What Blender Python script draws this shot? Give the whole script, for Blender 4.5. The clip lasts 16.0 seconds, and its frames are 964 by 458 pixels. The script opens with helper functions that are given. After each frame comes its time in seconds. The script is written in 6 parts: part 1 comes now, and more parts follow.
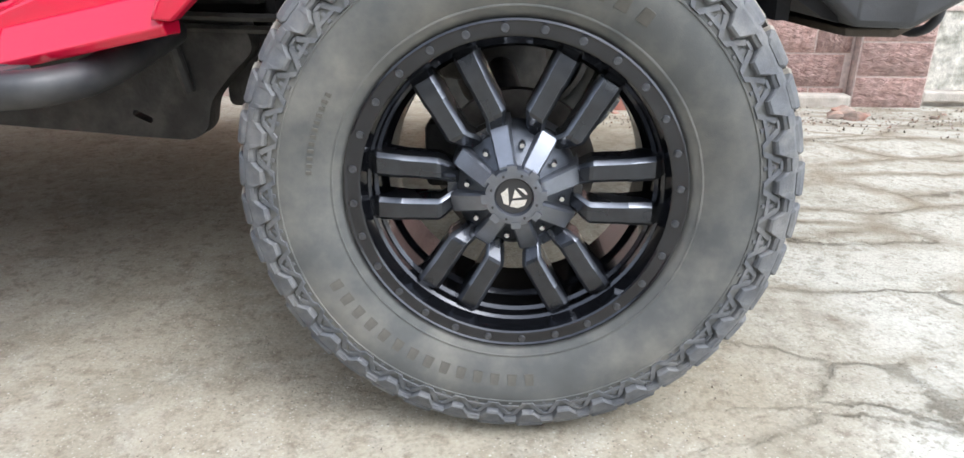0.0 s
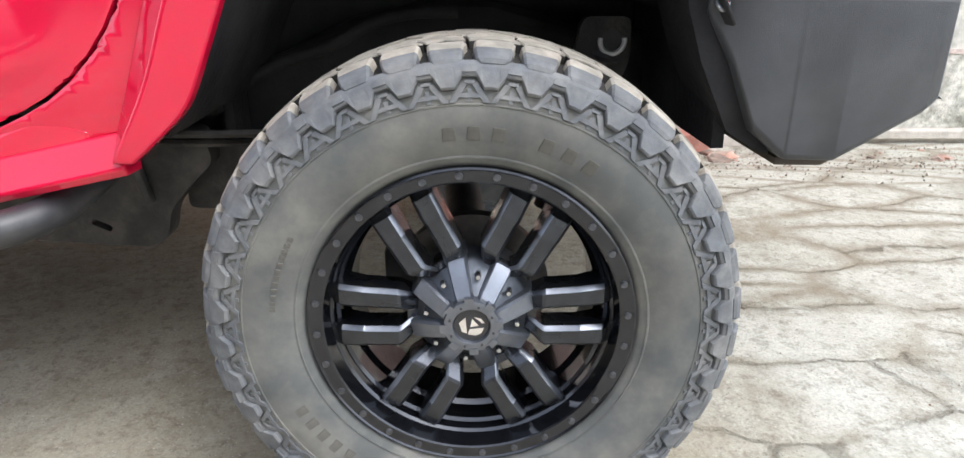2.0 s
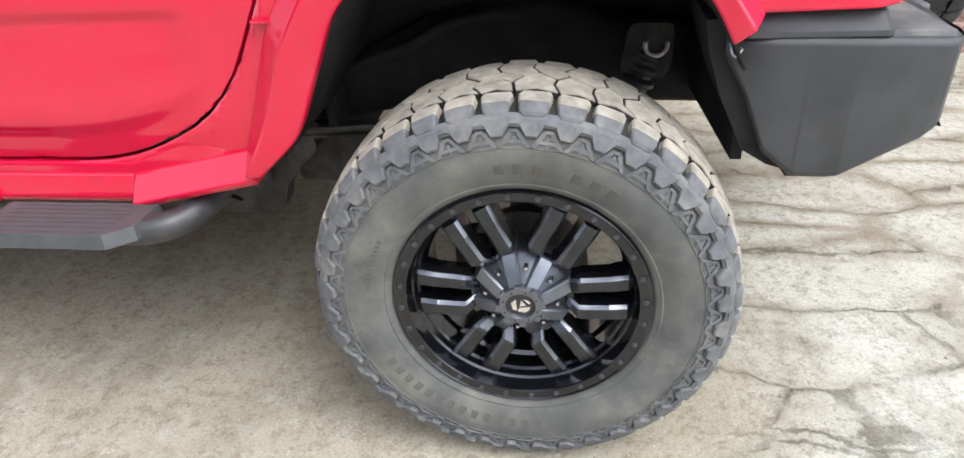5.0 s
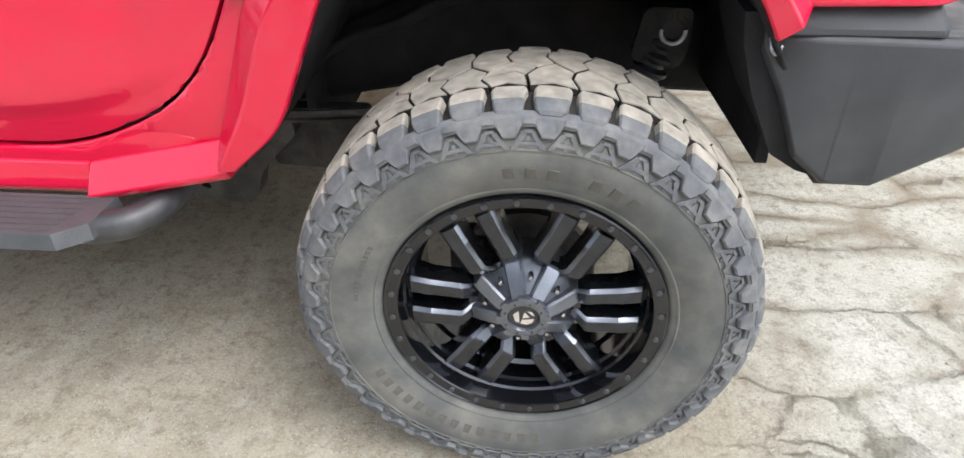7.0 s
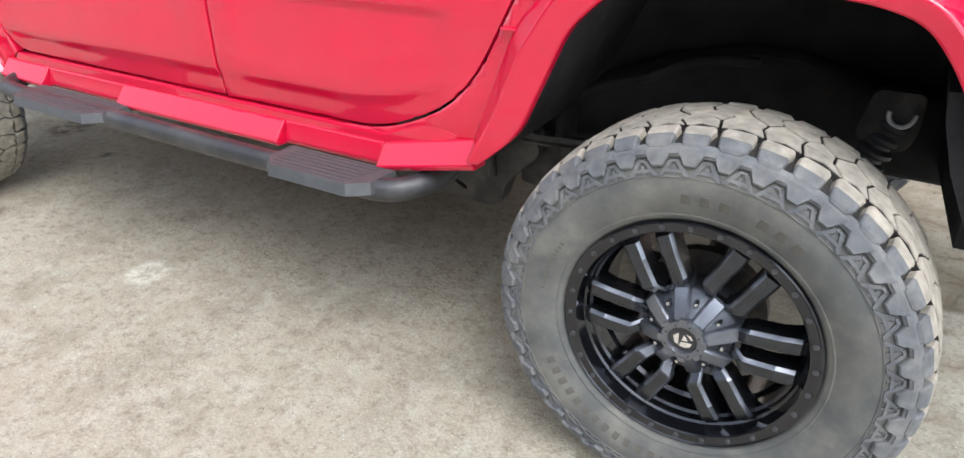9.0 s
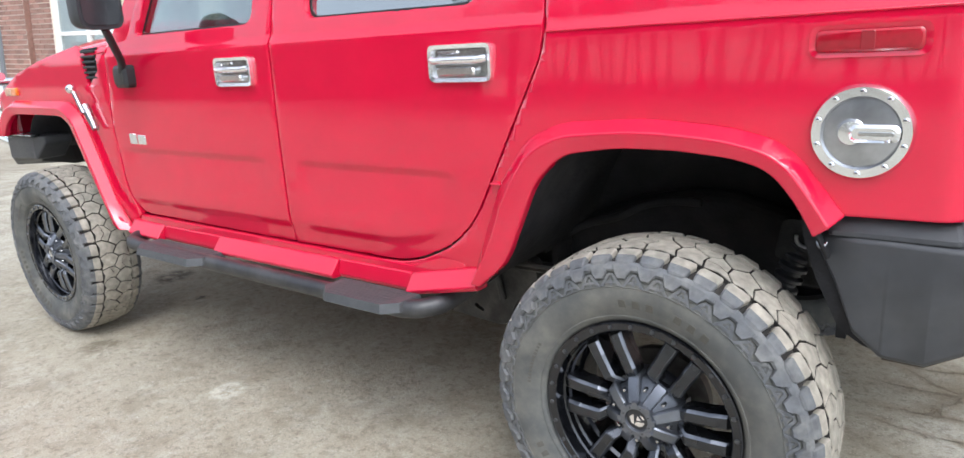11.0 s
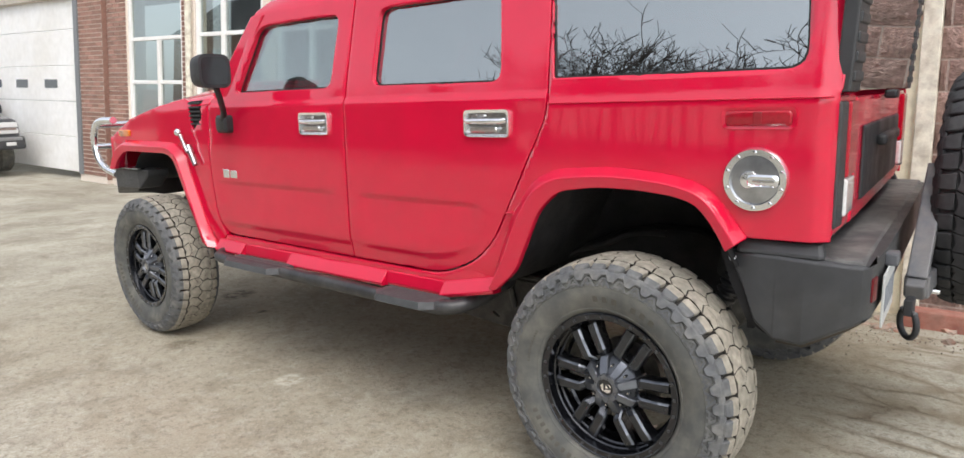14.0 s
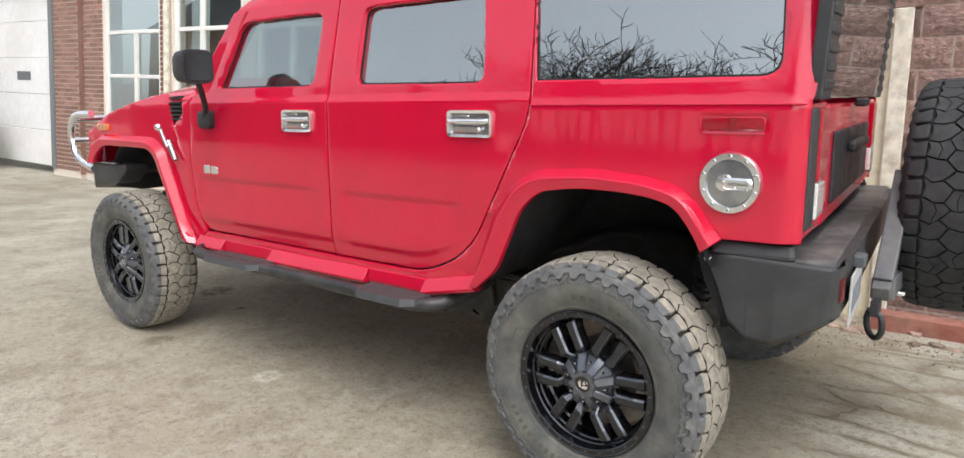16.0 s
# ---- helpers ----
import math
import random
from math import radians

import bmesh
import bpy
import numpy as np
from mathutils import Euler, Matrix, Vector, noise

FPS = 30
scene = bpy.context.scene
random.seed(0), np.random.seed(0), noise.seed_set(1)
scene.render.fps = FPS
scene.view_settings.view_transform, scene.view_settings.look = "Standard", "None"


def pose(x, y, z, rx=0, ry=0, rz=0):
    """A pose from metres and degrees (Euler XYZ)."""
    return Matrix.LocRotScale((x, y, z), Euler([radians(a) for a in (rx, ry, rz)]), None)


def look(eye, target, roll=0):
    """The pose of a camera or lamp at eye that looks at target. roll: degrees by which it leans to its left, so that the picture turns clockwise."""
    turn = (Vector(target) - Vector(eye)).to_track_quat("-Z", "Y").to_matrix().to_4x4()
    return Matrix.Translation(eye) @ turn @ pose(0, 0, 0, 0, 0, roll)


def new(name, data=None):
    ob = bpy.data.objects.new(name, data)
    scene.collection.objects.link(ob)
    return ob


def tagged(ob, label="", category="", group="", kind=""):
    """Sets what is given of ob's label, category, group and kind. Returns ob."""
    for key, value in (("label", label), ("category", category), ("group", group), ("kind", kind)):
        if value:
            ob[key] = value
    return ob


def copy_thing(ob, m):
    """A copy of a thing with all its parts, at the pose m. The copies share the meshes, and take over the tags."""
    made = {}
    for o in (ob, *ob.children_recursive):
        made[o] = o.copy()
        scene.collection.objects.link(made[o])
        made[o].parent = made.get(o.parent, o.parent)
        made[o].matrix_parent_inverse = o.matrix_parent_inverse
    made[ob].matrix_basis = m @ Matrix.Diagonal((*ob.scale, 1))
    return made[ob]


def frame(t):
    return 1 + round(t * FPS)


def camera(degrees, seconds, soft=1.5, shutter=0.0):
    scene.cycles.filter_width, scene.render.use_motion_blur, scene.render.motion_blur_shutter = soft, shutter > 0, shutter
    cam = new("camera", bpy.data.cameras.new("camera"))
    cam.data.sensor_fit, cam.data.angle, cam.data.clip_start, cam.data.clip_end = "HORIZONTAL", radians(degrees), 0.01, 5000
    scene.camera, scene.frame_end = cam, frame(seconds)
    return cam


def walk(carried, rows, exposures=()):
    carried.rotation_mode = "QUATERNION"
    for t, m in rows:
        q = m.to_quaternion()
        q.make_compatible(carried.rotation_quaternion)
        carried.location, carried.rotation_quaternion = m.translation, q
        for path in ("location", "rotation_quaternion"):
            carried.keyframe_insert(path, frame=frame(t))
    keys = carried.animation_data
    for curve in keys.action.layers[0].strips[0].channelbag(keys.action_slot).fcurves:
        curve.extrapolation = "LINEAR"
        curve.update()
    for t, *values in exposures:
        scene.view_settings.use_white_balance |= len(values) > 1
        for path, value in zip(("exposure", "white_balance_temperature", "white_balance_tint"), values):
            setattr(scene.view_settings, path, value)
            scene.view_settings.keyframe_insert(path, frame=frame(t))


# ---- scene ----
cam = camera(69.0, 16.0)
PATH = [
    (0, (0.011, -0.961, 0.768), (-0.1, 0.887, 0.013), 0.0),
    (0.5, (0.013, -0.904, 0.673), (-0.032, 0.983, 0.012), 0.7),
    (1, (0.011, -0.886, 0.707), (0.011, 1.008, 0.065), 0.7),
    (1.5, (0.009, -0.913, 0.813), (0.01, 0.978, 0.16), 0.3),
    (2, (0.015, -0.942, 0.949), (0.017, 0.922, 0.225), -0.1),
    (2.5, (0.028, -0.986, 1.067), (0.015, 0.875, 0.335), -0.6),
    (3, (0.056, -1.037, 1.144), (-0.006, 0.71, 0.173), 0.0),
    (3.5, (0.087, -1.066, 1.212), (-0.111, 0.7, 0.294), -2.0),
    (4, (0.103, -1.072, 1.254), (-0.195, 0.641, 0.265), -3.2),
    (4.2, (0.102, -1.079, 1.256), (-0.189, 0.623, 0.247), -3.5),
    (6.3, (0.115, -1.029, 1.247), (-0.135, 0.606, 0.123), -3.6),
    (6.5, (0.106, -1.014, 1.243), (-0.168, 0.594, 0.087), -3.3),
    (7, (0.02, -0.94, 1.251), (-0.141, 0.705, 0.126), -0.8),
    (7.5, (-0.042, -0.904, 1.262), (-0.255, 0.758, 0.17), -0.9),
    (8, (0.022, -0.957, 1.254), (-0.526, 0.687, 0.255), -0.1),
    (8.2, (0.072, -0.994, 1.245), (-0.666, 0.585, 0.264), -2.3),
    (10.3, (0.503, -1.29, 1.238), (-0.521, 0.227, 0.432), -0.0),
    (10.5, (0.558, -1.279, 1.269), (-0.548, 0.199, 0.5), -2.5),
    (11, (0.627, -1.406, 1.325), (-0.536, 0.136, 0.807), -3.5),
    (11.5, (0.709, -1.526, 1.326), (-0.448, 0.043, 0.881), -1.7),
    (12, (0.842, -1.579, 1.343), (-0.362, -0.026, 0.97), -2.8),
    (12.5, (0.999, -1.645, 1.36), (-0.34, -0.214, 0.962), -3.8),
    (13, (1.03, -1.736, 1.375), (-0.247, -0.234, 1.037), -1.7),
    (13.5, (1.044, -1.848, 1.36), (-0.226, -0.351, 0.98), -1.9),
    (14, (1.059, -1.897, 1.359), (-0.191, -0.379, 0.994), -1.7),
    (14.5, (1.061, -1.919, 1.353), (-0.16, -0.376, 0.992), -1.2),
    (15, (1.058, -1.921, 1.348), (-0.153, -0.371, 0.984), -1.2),
    (15.5, (1.063, -1.925, 1.358), (-0.138, -0.359, 1.034), -0.8),
    (16, (1.073, -1.936, 1.359), (-0.128, -0.378, 0.995), -0.6),
]
EXPOSURES = [(0.0, 0.34, 6000, 10), (4.2, 0.29, 6200, 10), (7.2, 0.25, 6200, 10), (8.2, 0.22, 6200, 10), (10.3, 0.15, 5900, 10), (11.5, -0.05, 6200, 10), (12.5, -0.26, 6550, 10), (16.0, -0.31, 6550, 10)]
walk(cam, [(t, look(eye, target, roll)) for t, eye, target, roll in PATH], EXPOSURES)

# ---- overcast daylight ----
world = bpy.data.worlds.new("overcast_sky")
scene.world = world
world.use_nodes = True
wn, wl = world.node_tree.nodes, world.node_tree.links
sky = wn.new("ShaderNodeTexSky")
sky.sky_type, sky.sun_disc = "NISHITA", False
sky.sun_elevation, sky.sun_rotation = radians(57), radians(129)
sky.air_density, sky.dust_density, sky.ozone_density = 1.0, 3.0, 1.0
grey = wn.new("ShaderNodeHueSaturation")
grey.inputs["Saturation"].default_value = 0.32
wl.new(sky.outputs[0], grey.inputs["Color"])
up = wn.new("ShaderNodeSeparateXYZ")
wl.new(wn.new("ShaderNodeTexCoord").outputs["Generated"], up.inputs[0])
cloud = wn.new("ShaderNodeMapRange")  # an overcast sky is brightest overhead
cloud.inputs[1].default_value, cloud.inputs[2].default_value, cloud.inputs[3].default_value, cloud.inputs[4].default_value = 0.0, 1.0, 2.35, 2.75
wl.new(up.outputs[2], cloud.inputs[0])
shade = wn.new("ShaderNodeVectorMath")
shade.operation = "SCALE"
wl.new(grey.outputs[0], shade.inputs[0])
wl.new(cloud.outputs[0], shade.inputs["Scale"])
wl.new(shade.outputs[0], wn["Background"].inputs["Color"])
wn["Background"].inputs["Strength"].default_value = 0.15
sun_data = bpy.data.lights.new("sun", "SUN")
sun_data.energy, sun_data.angle, sun_data.color = 0.45, radians(35), (1.0, 0.985, 0.96)
sun = new("sun", sun_data)
sun.matrix_world = look((10, -8, 20), (0, 0, 0))

# ---- building helpers ----
def empty(name, at=(0, 0, 0), **tags):
    ob = new(name)
    ob.location = at
    return tagged(ob, **tags)


def part(name, bm, material, parent=None, label="", smooth=None, bevel=0.0, solid=0.0, segs=2):
    """Links a bmesh as one mesh object under a thing."""
    me = bpy.data.meshes.new(name)
    bm.to_mesh(me)
    bm.free()
    me.materials.append(material)
    if smooth is not None:
        me.shade_smooth()
        me.set_sharp_from_angle(angle=radians(smooth))
    ob = new(name, me)
    if parent is not None:
        ob.parent = parent
    if solid:
        m = ob.modifiers.new("thickness", "SOLIDIFY")
        m.thickness, m.offset = solid, -1.0
    if bevel:
        m = ob.modifiers.new("rounded_edges", "BEVEL")
        m.width, m.segments, m.limit_method, m.angle_limit = bevel, segs, "ANGLE", radians(38)
    if label:
        ob["label"] = label
    return ob


def box_bm(x0, x1, y0, y1, z0, z1, bm=None):
    bm = bm or bmesh.new()
    v = [bm.verts.new((x, y, z)) for x in (x0, x1) for y in (y0, y1) for z in (z0, z1)]
    for f in ((0, 1, 3, 2), (4, 6, 7, 5), (0, 4, 5, 1), (2, 3, 7, 6), (0, 2, 6, 4), (1, 5, 7, 3)):
        bm.faces.new([v[i] for i in f])
    return bm


def grow(bm, rings, closed=True, caps=True):
    """Skins a row of rings of equal count."""
    vs = [[bm.verts.new(p) for p in r] for r in rings]
    n = len(vs[0])
    for a, b in zip(vs, vs[1:]):
        for i in range(n if closed else n - 1):
            j = (i + 1) % n
            bm.faces.new((a[i], a[j], b[j], b[i]))
    if caps and closed:
        bm.faces.new(vs[0][::-1])
        bm.faces.new(vs[-1])
    return vs


def fixed(bm):
    bmesh.ops.recalc_face_normals(bm, faces=bm.faces)
    return bm


def tube_bm(points, r, n=10, bm=None, caps=True):
    """A round bar along points; r is one radius or one for each point."""
    bm = bm or bmesh.new()
    pts = [Vector(p) for p in points]
    radii = r if isinstance(r, (list, tuple)) else [r] * len(pts)
    rings, side = [], None
    for i, p in enumerate(pts):
        d = (pts[min(i + 1, len(pts) - 1)] - pts[max(i - 1, 0)]).normalized()
        if side is None:
            side = d.cross(Vector((0, 0, 1)) if abs(d.z) < 0.9 else Vector((1, 0, 0))).normalized()
        side = (side - d * side.dot(d)).normalized()
        up = d.cross(side)
        rings.append([p + radii[i] * (math.cos(a) * side + math.sin(a) * up) for a in (2 * math.pi * k / n for k in range(n))])
    grow(bm, rings, caps=caps)
    return bm


def curve_pts(points, steps=6):
    """Catmull-Rom points through a row of points."""
    p = [Vector(q) for q in points]
    p = [2 * p[0] - p[1]] + p + [2 * p[-1] - p[-2]]
    out = []
    for i in range(1, len(p) - 2):
        for k in range(steps):
            t = k / steps
            a, b, c, d = p[i - 1], p[i], p[i + 1], p[i + 2]
            out.append(0.5 * (2 * b + (c - a) * t + (2 * a - 5 * b + 4 * c - d) * t * t + (3 * b - a - 3 * c + d) * t ** 3))
    return out + [p[-2]]


def rounded(pts, r, n=5):
    """A closed outline with its corners rounded; r is one radius or one a corner."""
    out, m = [], len(pts)
    rs = r if isinstance(r, (list, tuple)) else [r] * m
    for i in range(m):
        a, b, c = (Vector(pts[(i + k) % m]) for k in (-1, 0, 1))
        u, w = (a - b), (c - b)
        d = min(rs[i], u.length * 0.48, w.length * 0.48)
        if d < 1e-4:
            out.append(tuple(b))
            continue
        s, e = b + u.normalized() * d, b + w.normalized() * d
        for k in range(n + 1):
            t = k / n
            out.append(tuple((1 - t) ** 2 * s + 2 * t * (1 - t) * b + t * t * e))
    return out


def sheet_bm(outline, holes=(), depth=lambda x, z: 0.0, dx=0.0, dz=0.03):
    """A sheet in x and z with openings, laid on the surface y = depth(x, z), its outside towards -y."""
    bm = bmesh.new()
    edges = []
    for loop in (outline, *holes):
        vs = [bm.verts.new((p[0], 0, p[1])) for p in loop]
        edges += [bm.edges.new((vs[i], vs[(i + 1) % len(vs)])) for i in range(len(vs))]
    bmesh.ops.triangle_fill(bm, use_beauty=True, edges=edges, normal=(0, -1, 0))
    xs, zs = [p[0] for p in outline], [p[1] for p in outline]
    for lo, hi, step, axis in ((min(zs), max(zs), dz, 2), (min(xs), max(xs), dx, 0)):
        if step:
            k = lo + step
            while k < hi - 0.003:
                co, no = [0, 0, 0], [0, 0, 0]
                co[axis], no[axis] = k, 1
                bmesh.ops.bisect_plane(bm, geom=bm.verts[:] + bm.edges[:] + bm.faces[:], plane_co=co, plane_no=no)
                k += step
    bmesh.ops.remove_doubles(bm, verts=bm.verts, dist=0.0032)
    bmesh.ops.dissolve_degenerate(bm, edges=bm.edges, dist=0.0005)
    for v in bm.verts:
        v.co.y = depth(v.co.x, v.co.z)
    bm.normal_update()
    if sum(f.normal.y * f.calc_area() for f in bm.faces) > 0:
        bmesh.ops.reverse_faces(bm, faces=bm.faces)
    return bm


def lathe_bm(profile, n=64, bm=None, closed=False):
    """Turns a profile of (radius, y) round the y axis."""
    bm = bm or bmesh.new()
    rings = []
    for k in range(n):
        a = 2 * math.pi * k / n
        rings.append([bm.verts.new((r * math.cos(a), y, r * math.sin(a))) for r, y in profile])
    m = len(profile)
    for k in range(n):
        p, q = rings[k], rings[(k + 1) % n]
        for i in range(m if closed else m - 1):
            j = (i + 1) % m
            bm.faces.new((p[i], q[i], q[j], p[j]))
    return fixed(bm)


def mirrored(bm, centre):
    for v in bm.verts:
        v.co.y = 2 * centre - v.co.y
    bmesh.ops.reverse_faces(bm, faces=bm.faces)
    return bm


def clamp(v, a=0.0, b=1.0):
    return max(a, min(b, v))


def step(a, b, v):
    t = clamp((v - a) / (b - a))
    return t * t * (3 - 2 * t)


# ---- materials ----
def material(name, colour, rough=0.5, metal=0.0, spec=0.5, coat=0.0, vary=0.0, grain=40.0, bump=0.0, bump_scale=200.0, stain=None, stain_scale=3.0,
             stain_amount=0.5, rough_vary=0.0, per_piece=0.0, emit=0.0, coat_rough=0.03):
    m = bpy.data.materials.new(name)
    m.use_nodes = True
    n, l = m.node_tree.nodes, m.node_tree.links
    b = n["Principled BSDF"]
    b.inputs["Roughness"].default_value, b.inputs["Metallic"].default_value = rough, metal
    b.inputs["Specular IOR Level"].default_value = spec
    b.inputs["Coat Weight"].default_value, b.inputs["Coat Roughness"].default_value = coat, coat_rough
    b.inputs["Base Color"].default_value = (*colour, 1)
    if emit:
        b.inputs["Emission Color"].default_value, b.inputs["Emission Strength"].default_value = (*colour, 1), emit
    where = n.new("ShaderNodeTexCoord").outputs["Object"]
    out = None
    if vary or stain:
        rgb = n.new("ShaderNodeRGB")
        rgb.outputs[0].default_value = (*colour, 1)
        out = rgb.outputs[0]
    if stain:
        t = n.new("ShaderNodeTexNoise")
        t.inputs["Scale"].default_value, t.inputs["Detail"].default_value, t.inputs["Roughness"].default_value = stain_scale, 6, 0.65
        l.new(where, t.inputs["Vector"])
        r = n.new("ShaderNodeMapRange")
        r.inputs[1].default_value, r.inputs[2].default_value, r.inputs[4].default_value = 0.42, 0.68, stain_amount
        l.new(t.outputs["Fac"], r.inputs[0])
        x = n.new("ShaderNodeMix")
        x.data_type = "RGBA"
        l.new(r.outputs[0], x.inputs[0])
        l.new(out, x.inputs[6])
        x.inputs[7].default_value = (*stain, 1)
        out = x.outputs[2]
    if vary or per_piece:
        if out is None:
            rgb = n.new("ShaderNodeRGB")
            rgb.outputs[0].default_value = (*colour, 1)
            out = rgb.outputs[0]
        h = n.new("ShaderNodeHueSaturation")
        t = n.new("ShaderNodeTexNoise")
        t.inputs["Scale"].default_value, t.inputs["Detail"].default_value = grain, 5
        l.new(where, t.inputs["Vector"])
        r = n.new("ShaderNodeMapRange")
        r.inputs[1].default_value, r.inputs[2].default_value = 0.3, 0.7
        r.inputs[3].default_value, r.inputs[4].default_value = 1 - vary, 1 + vary
        l.new(t.outputs["Fac"], r.inputs[0])
        value = r.outputs[0]
        if per_piece:
            o = n.new("ShaderNodeObjectInfo")
            q = n.new("ShaderNodeMapRange")
            q.inputs[3].default_value, q.inputs[4].default_value = 1 - per_piece, 1 + per_piece
            l.new(o.outputs["Random"], q.inputs[0])
            mu = n.new("ShaderNodeMath")
            mu.operation = "MULTIPLY"
            l.new(value, mu.inputs[0])
            l.new(q.outputs[0], mu.inputs[1])
            value = mu.outputs[0]
        l.new(value, h.inputs["Value"])
        l.new(out, h.inputs["Color"])
        out = h.outputs[0]
    if out is not None:
        l.new(out, b.inputs["Base Color"])
    if rough_vary:
        t = n.new("ShaderNodeTexNoise")
        t.inputs["Scale"].default_value, t.inputs["Detail"].default_value = grain * 0.3, 4
        l.new(where, t.inputs["Vector"])
        r = n.new("ShaderNodeMapRange")
        r.inputs[1].default_value, r.inputs[2].default_value = 0.3, 0.7
        r.inputs[3].default_value, r.inputs[4].default_value = max(0, rough - rough_vary), min(1, rough + rough_vary)
        l.new(t.outputs["Fac"], r.inputs[0])
        l.new(r.outputs[0], b.inputs["Roughness"])
    if bump:
        t = n.new("ShaderNodeTexNoise")
        t.inputs["Scale"].default_value, t.inputs["Detail"].default_value = bump_scale, 4
        l.new(where, t.inputs["Vector"])
        u = n.new("ShaderNodeBump")
        u.inputs["Strength"].default_value, u.inputs["Distance"].default_value = bump, 0.01
        l.new(t.outputs["Fac"], u.inputs["Height"])
        l.new(u.outputs[0], b.inputs["Normal"])
    return m


def glass(name, tint, mirror=0.08):
    """A tinted pane: what passes through takes the tint, the surface mirrors by mirror head-on and more at a slant."""
    m = bpy.data.materials.new(name)
    m.use_nodes = True
    n, l = m.node_tree.nodes, m.node_tree.links
    n.remove(n["Principled BSDF"])
    t, g, f, x = (n.new("ShaderNodeBsdfTransparent"), n.new("ShaderNodeBsdfGlossy"), n.new("ShaderNodeLayerWeight"), n.new("ShaderNodeMixShader"))
    t.inputs[0].default_value = (*tint, 1)
    g.inputs["Roughness"].default_value = 0.006
    g.inputs["Color"].default_value = (0.84, 0.895, 0.895, 1)
    f.inputs["Blend"].default_value = 0.5
    p, r = n.new("ShaderNodeMath"), n.new("ShaderNodeMapRange")
    p.operation = "POWER"
    p.inputs[1].default_value = 4.0
    r.inputs[3].default_value, r.inputs[4].default_value = mirror, 1.0
    l.new(f.outputs["Facing"], p.inputs[0])
    l.new(p.outputs[0], r.inputs[0])
    l.new(r.outputs[0], x.inputs[0])
    l.new(t.outputs[0], x.inputs[1])
    l.new(g.outputs[0], x.inputs[2])
    l.new(x.outputs[0], n["Material Output"].inputs[0])
    return m


RED = material("red_car_paint", (0.605, 0.005, 0.040), 0.45, spec=0.0, coat=1.0, vary=0.05, grain=6, stain=(0.555, 0.005, 0.040), stain_scale=1.6, stain_amount=0.25, coat_rough=0.045)
RED.node_tree.nodes["Principled BSDF"].inputs["Coat IOR"].default_value = 1.68
BLACK_PLASTIC = material("black_plastic", (0.022, 0.023, 0.026), 0.5, vary=0.25, grain=25, bump=0.12, bump_scale=500, rough_vary=0.1)
BUMPER = material("bumper_plastic", (0.040, 0.042, 0.046), 0.44, vary=0.2, grain=12, bump=0.2, bump_scale=700, stain=(0.065, 0.065, 0.064), stain_scale=5, stain_amount=0.6, rough_vary=0.12)
LINER = material("wheel_well_liner", (0.019, 0.019, 0.021), 0.75, spec=0.2, vary=0.4, grain=9, bump=0.3, bump_scale=80, stain=(0.033, 0.031, 0.028), stain_scale=6)
CHASSIS = material("chassis_steel", (0.030, 0.029, 0.028), 0.55, spec=0.35, vary=0.4, grain=14, bump=0.3, bump_scale=120, stain=(0.095, 0.086, 0.073), stain_scale=7)
BRUSHED = material("worn_bright_metal", (0.40, 0.41, 0.43), 0.30, metal=1.0, vary=0.25, grain=18, rough_vary=0.12, bump=0.08, bump_scale=40)
CHROME = material("chrome", (0.82, 0.83, 0.85), 0.09, metal=1.0, vary=0.04, rough_vary=0.04)
SATIN = material("satin_chrome", (0.90, 0.90, 0.91), 0.15, metal=1.0, vary=0.05, rough_vary=0.05)
RUBBER = material("tyre_rubber", (0.104, 0.107, 0.103), 0.8, spec=0.3, vary=0.16, grain=14, bump=0.08, bump_scale=500, stain=(0.180, 0.171, 0.146), stain_scale=7, stain_amount=0.75)
SHOULDER = material("shoulder_rubber", (0.112, 0.117, 0.124), 0.8, spec=0.3, vary=0.2, grain=40, bump=0.14, bump_scale=350, stain=(0.20, 0.196, 0.182), stain_scale=16, stain_amount=0.7)
TREAD = material("dusty_tread_rubber", (0.285, 0.265, 0.222), 0.85, spec=0.3, vary=0.25, grain=40, bump=0.3, bump_scale=250, stain=(0.40, 0.357, 0.295), stain_scale=11, stain_amount=0.85)
RIM = material("satin_black_wheel", (0.042, 0.046, 0.055), 0.27, metal=0.9, vary=0.2, grain=30, rough_vary=0.06, coat=0.65, coat_rough=0.07)
HUB_RIB = material("gunmetal_hub_rib", (0.175, 0.188, 0.215), 0.36, metal=0.85, vary=0.12, grain=60, coat=0.4, coat_rough=0.15)
RIM_LIP = material("gloss_black_rim_lip", (0.024, 0.026, 0.032), 0.17, metal=0.8, vary=0.2, grain=30, rough_vary=0.05, coat=0.8, coat_rough=0.06)
# brighter metal for the spoke chamfers, standing in for their sky reflections
SPOKE_EDGE = material("sky_glint_spoke_edge", (0.15, 0.16, 0.18), 0.34, metal=1.0, vary=0.15, grain=60)
HUB_FLOOR = material("dark_hub_floor", (0.085, 0.092, 0.105), 0.42, metal=0.85, vary=0.15, grain=60)
RIM_BOLT = material("grey_rim_bolt", (0.14, 0.145, 0.155), 0.35, metal=0.9, vary=0.15)
SEAL = material("window_seal", (0.012, 0.012, 0.013), 0.5, vary=0.2)

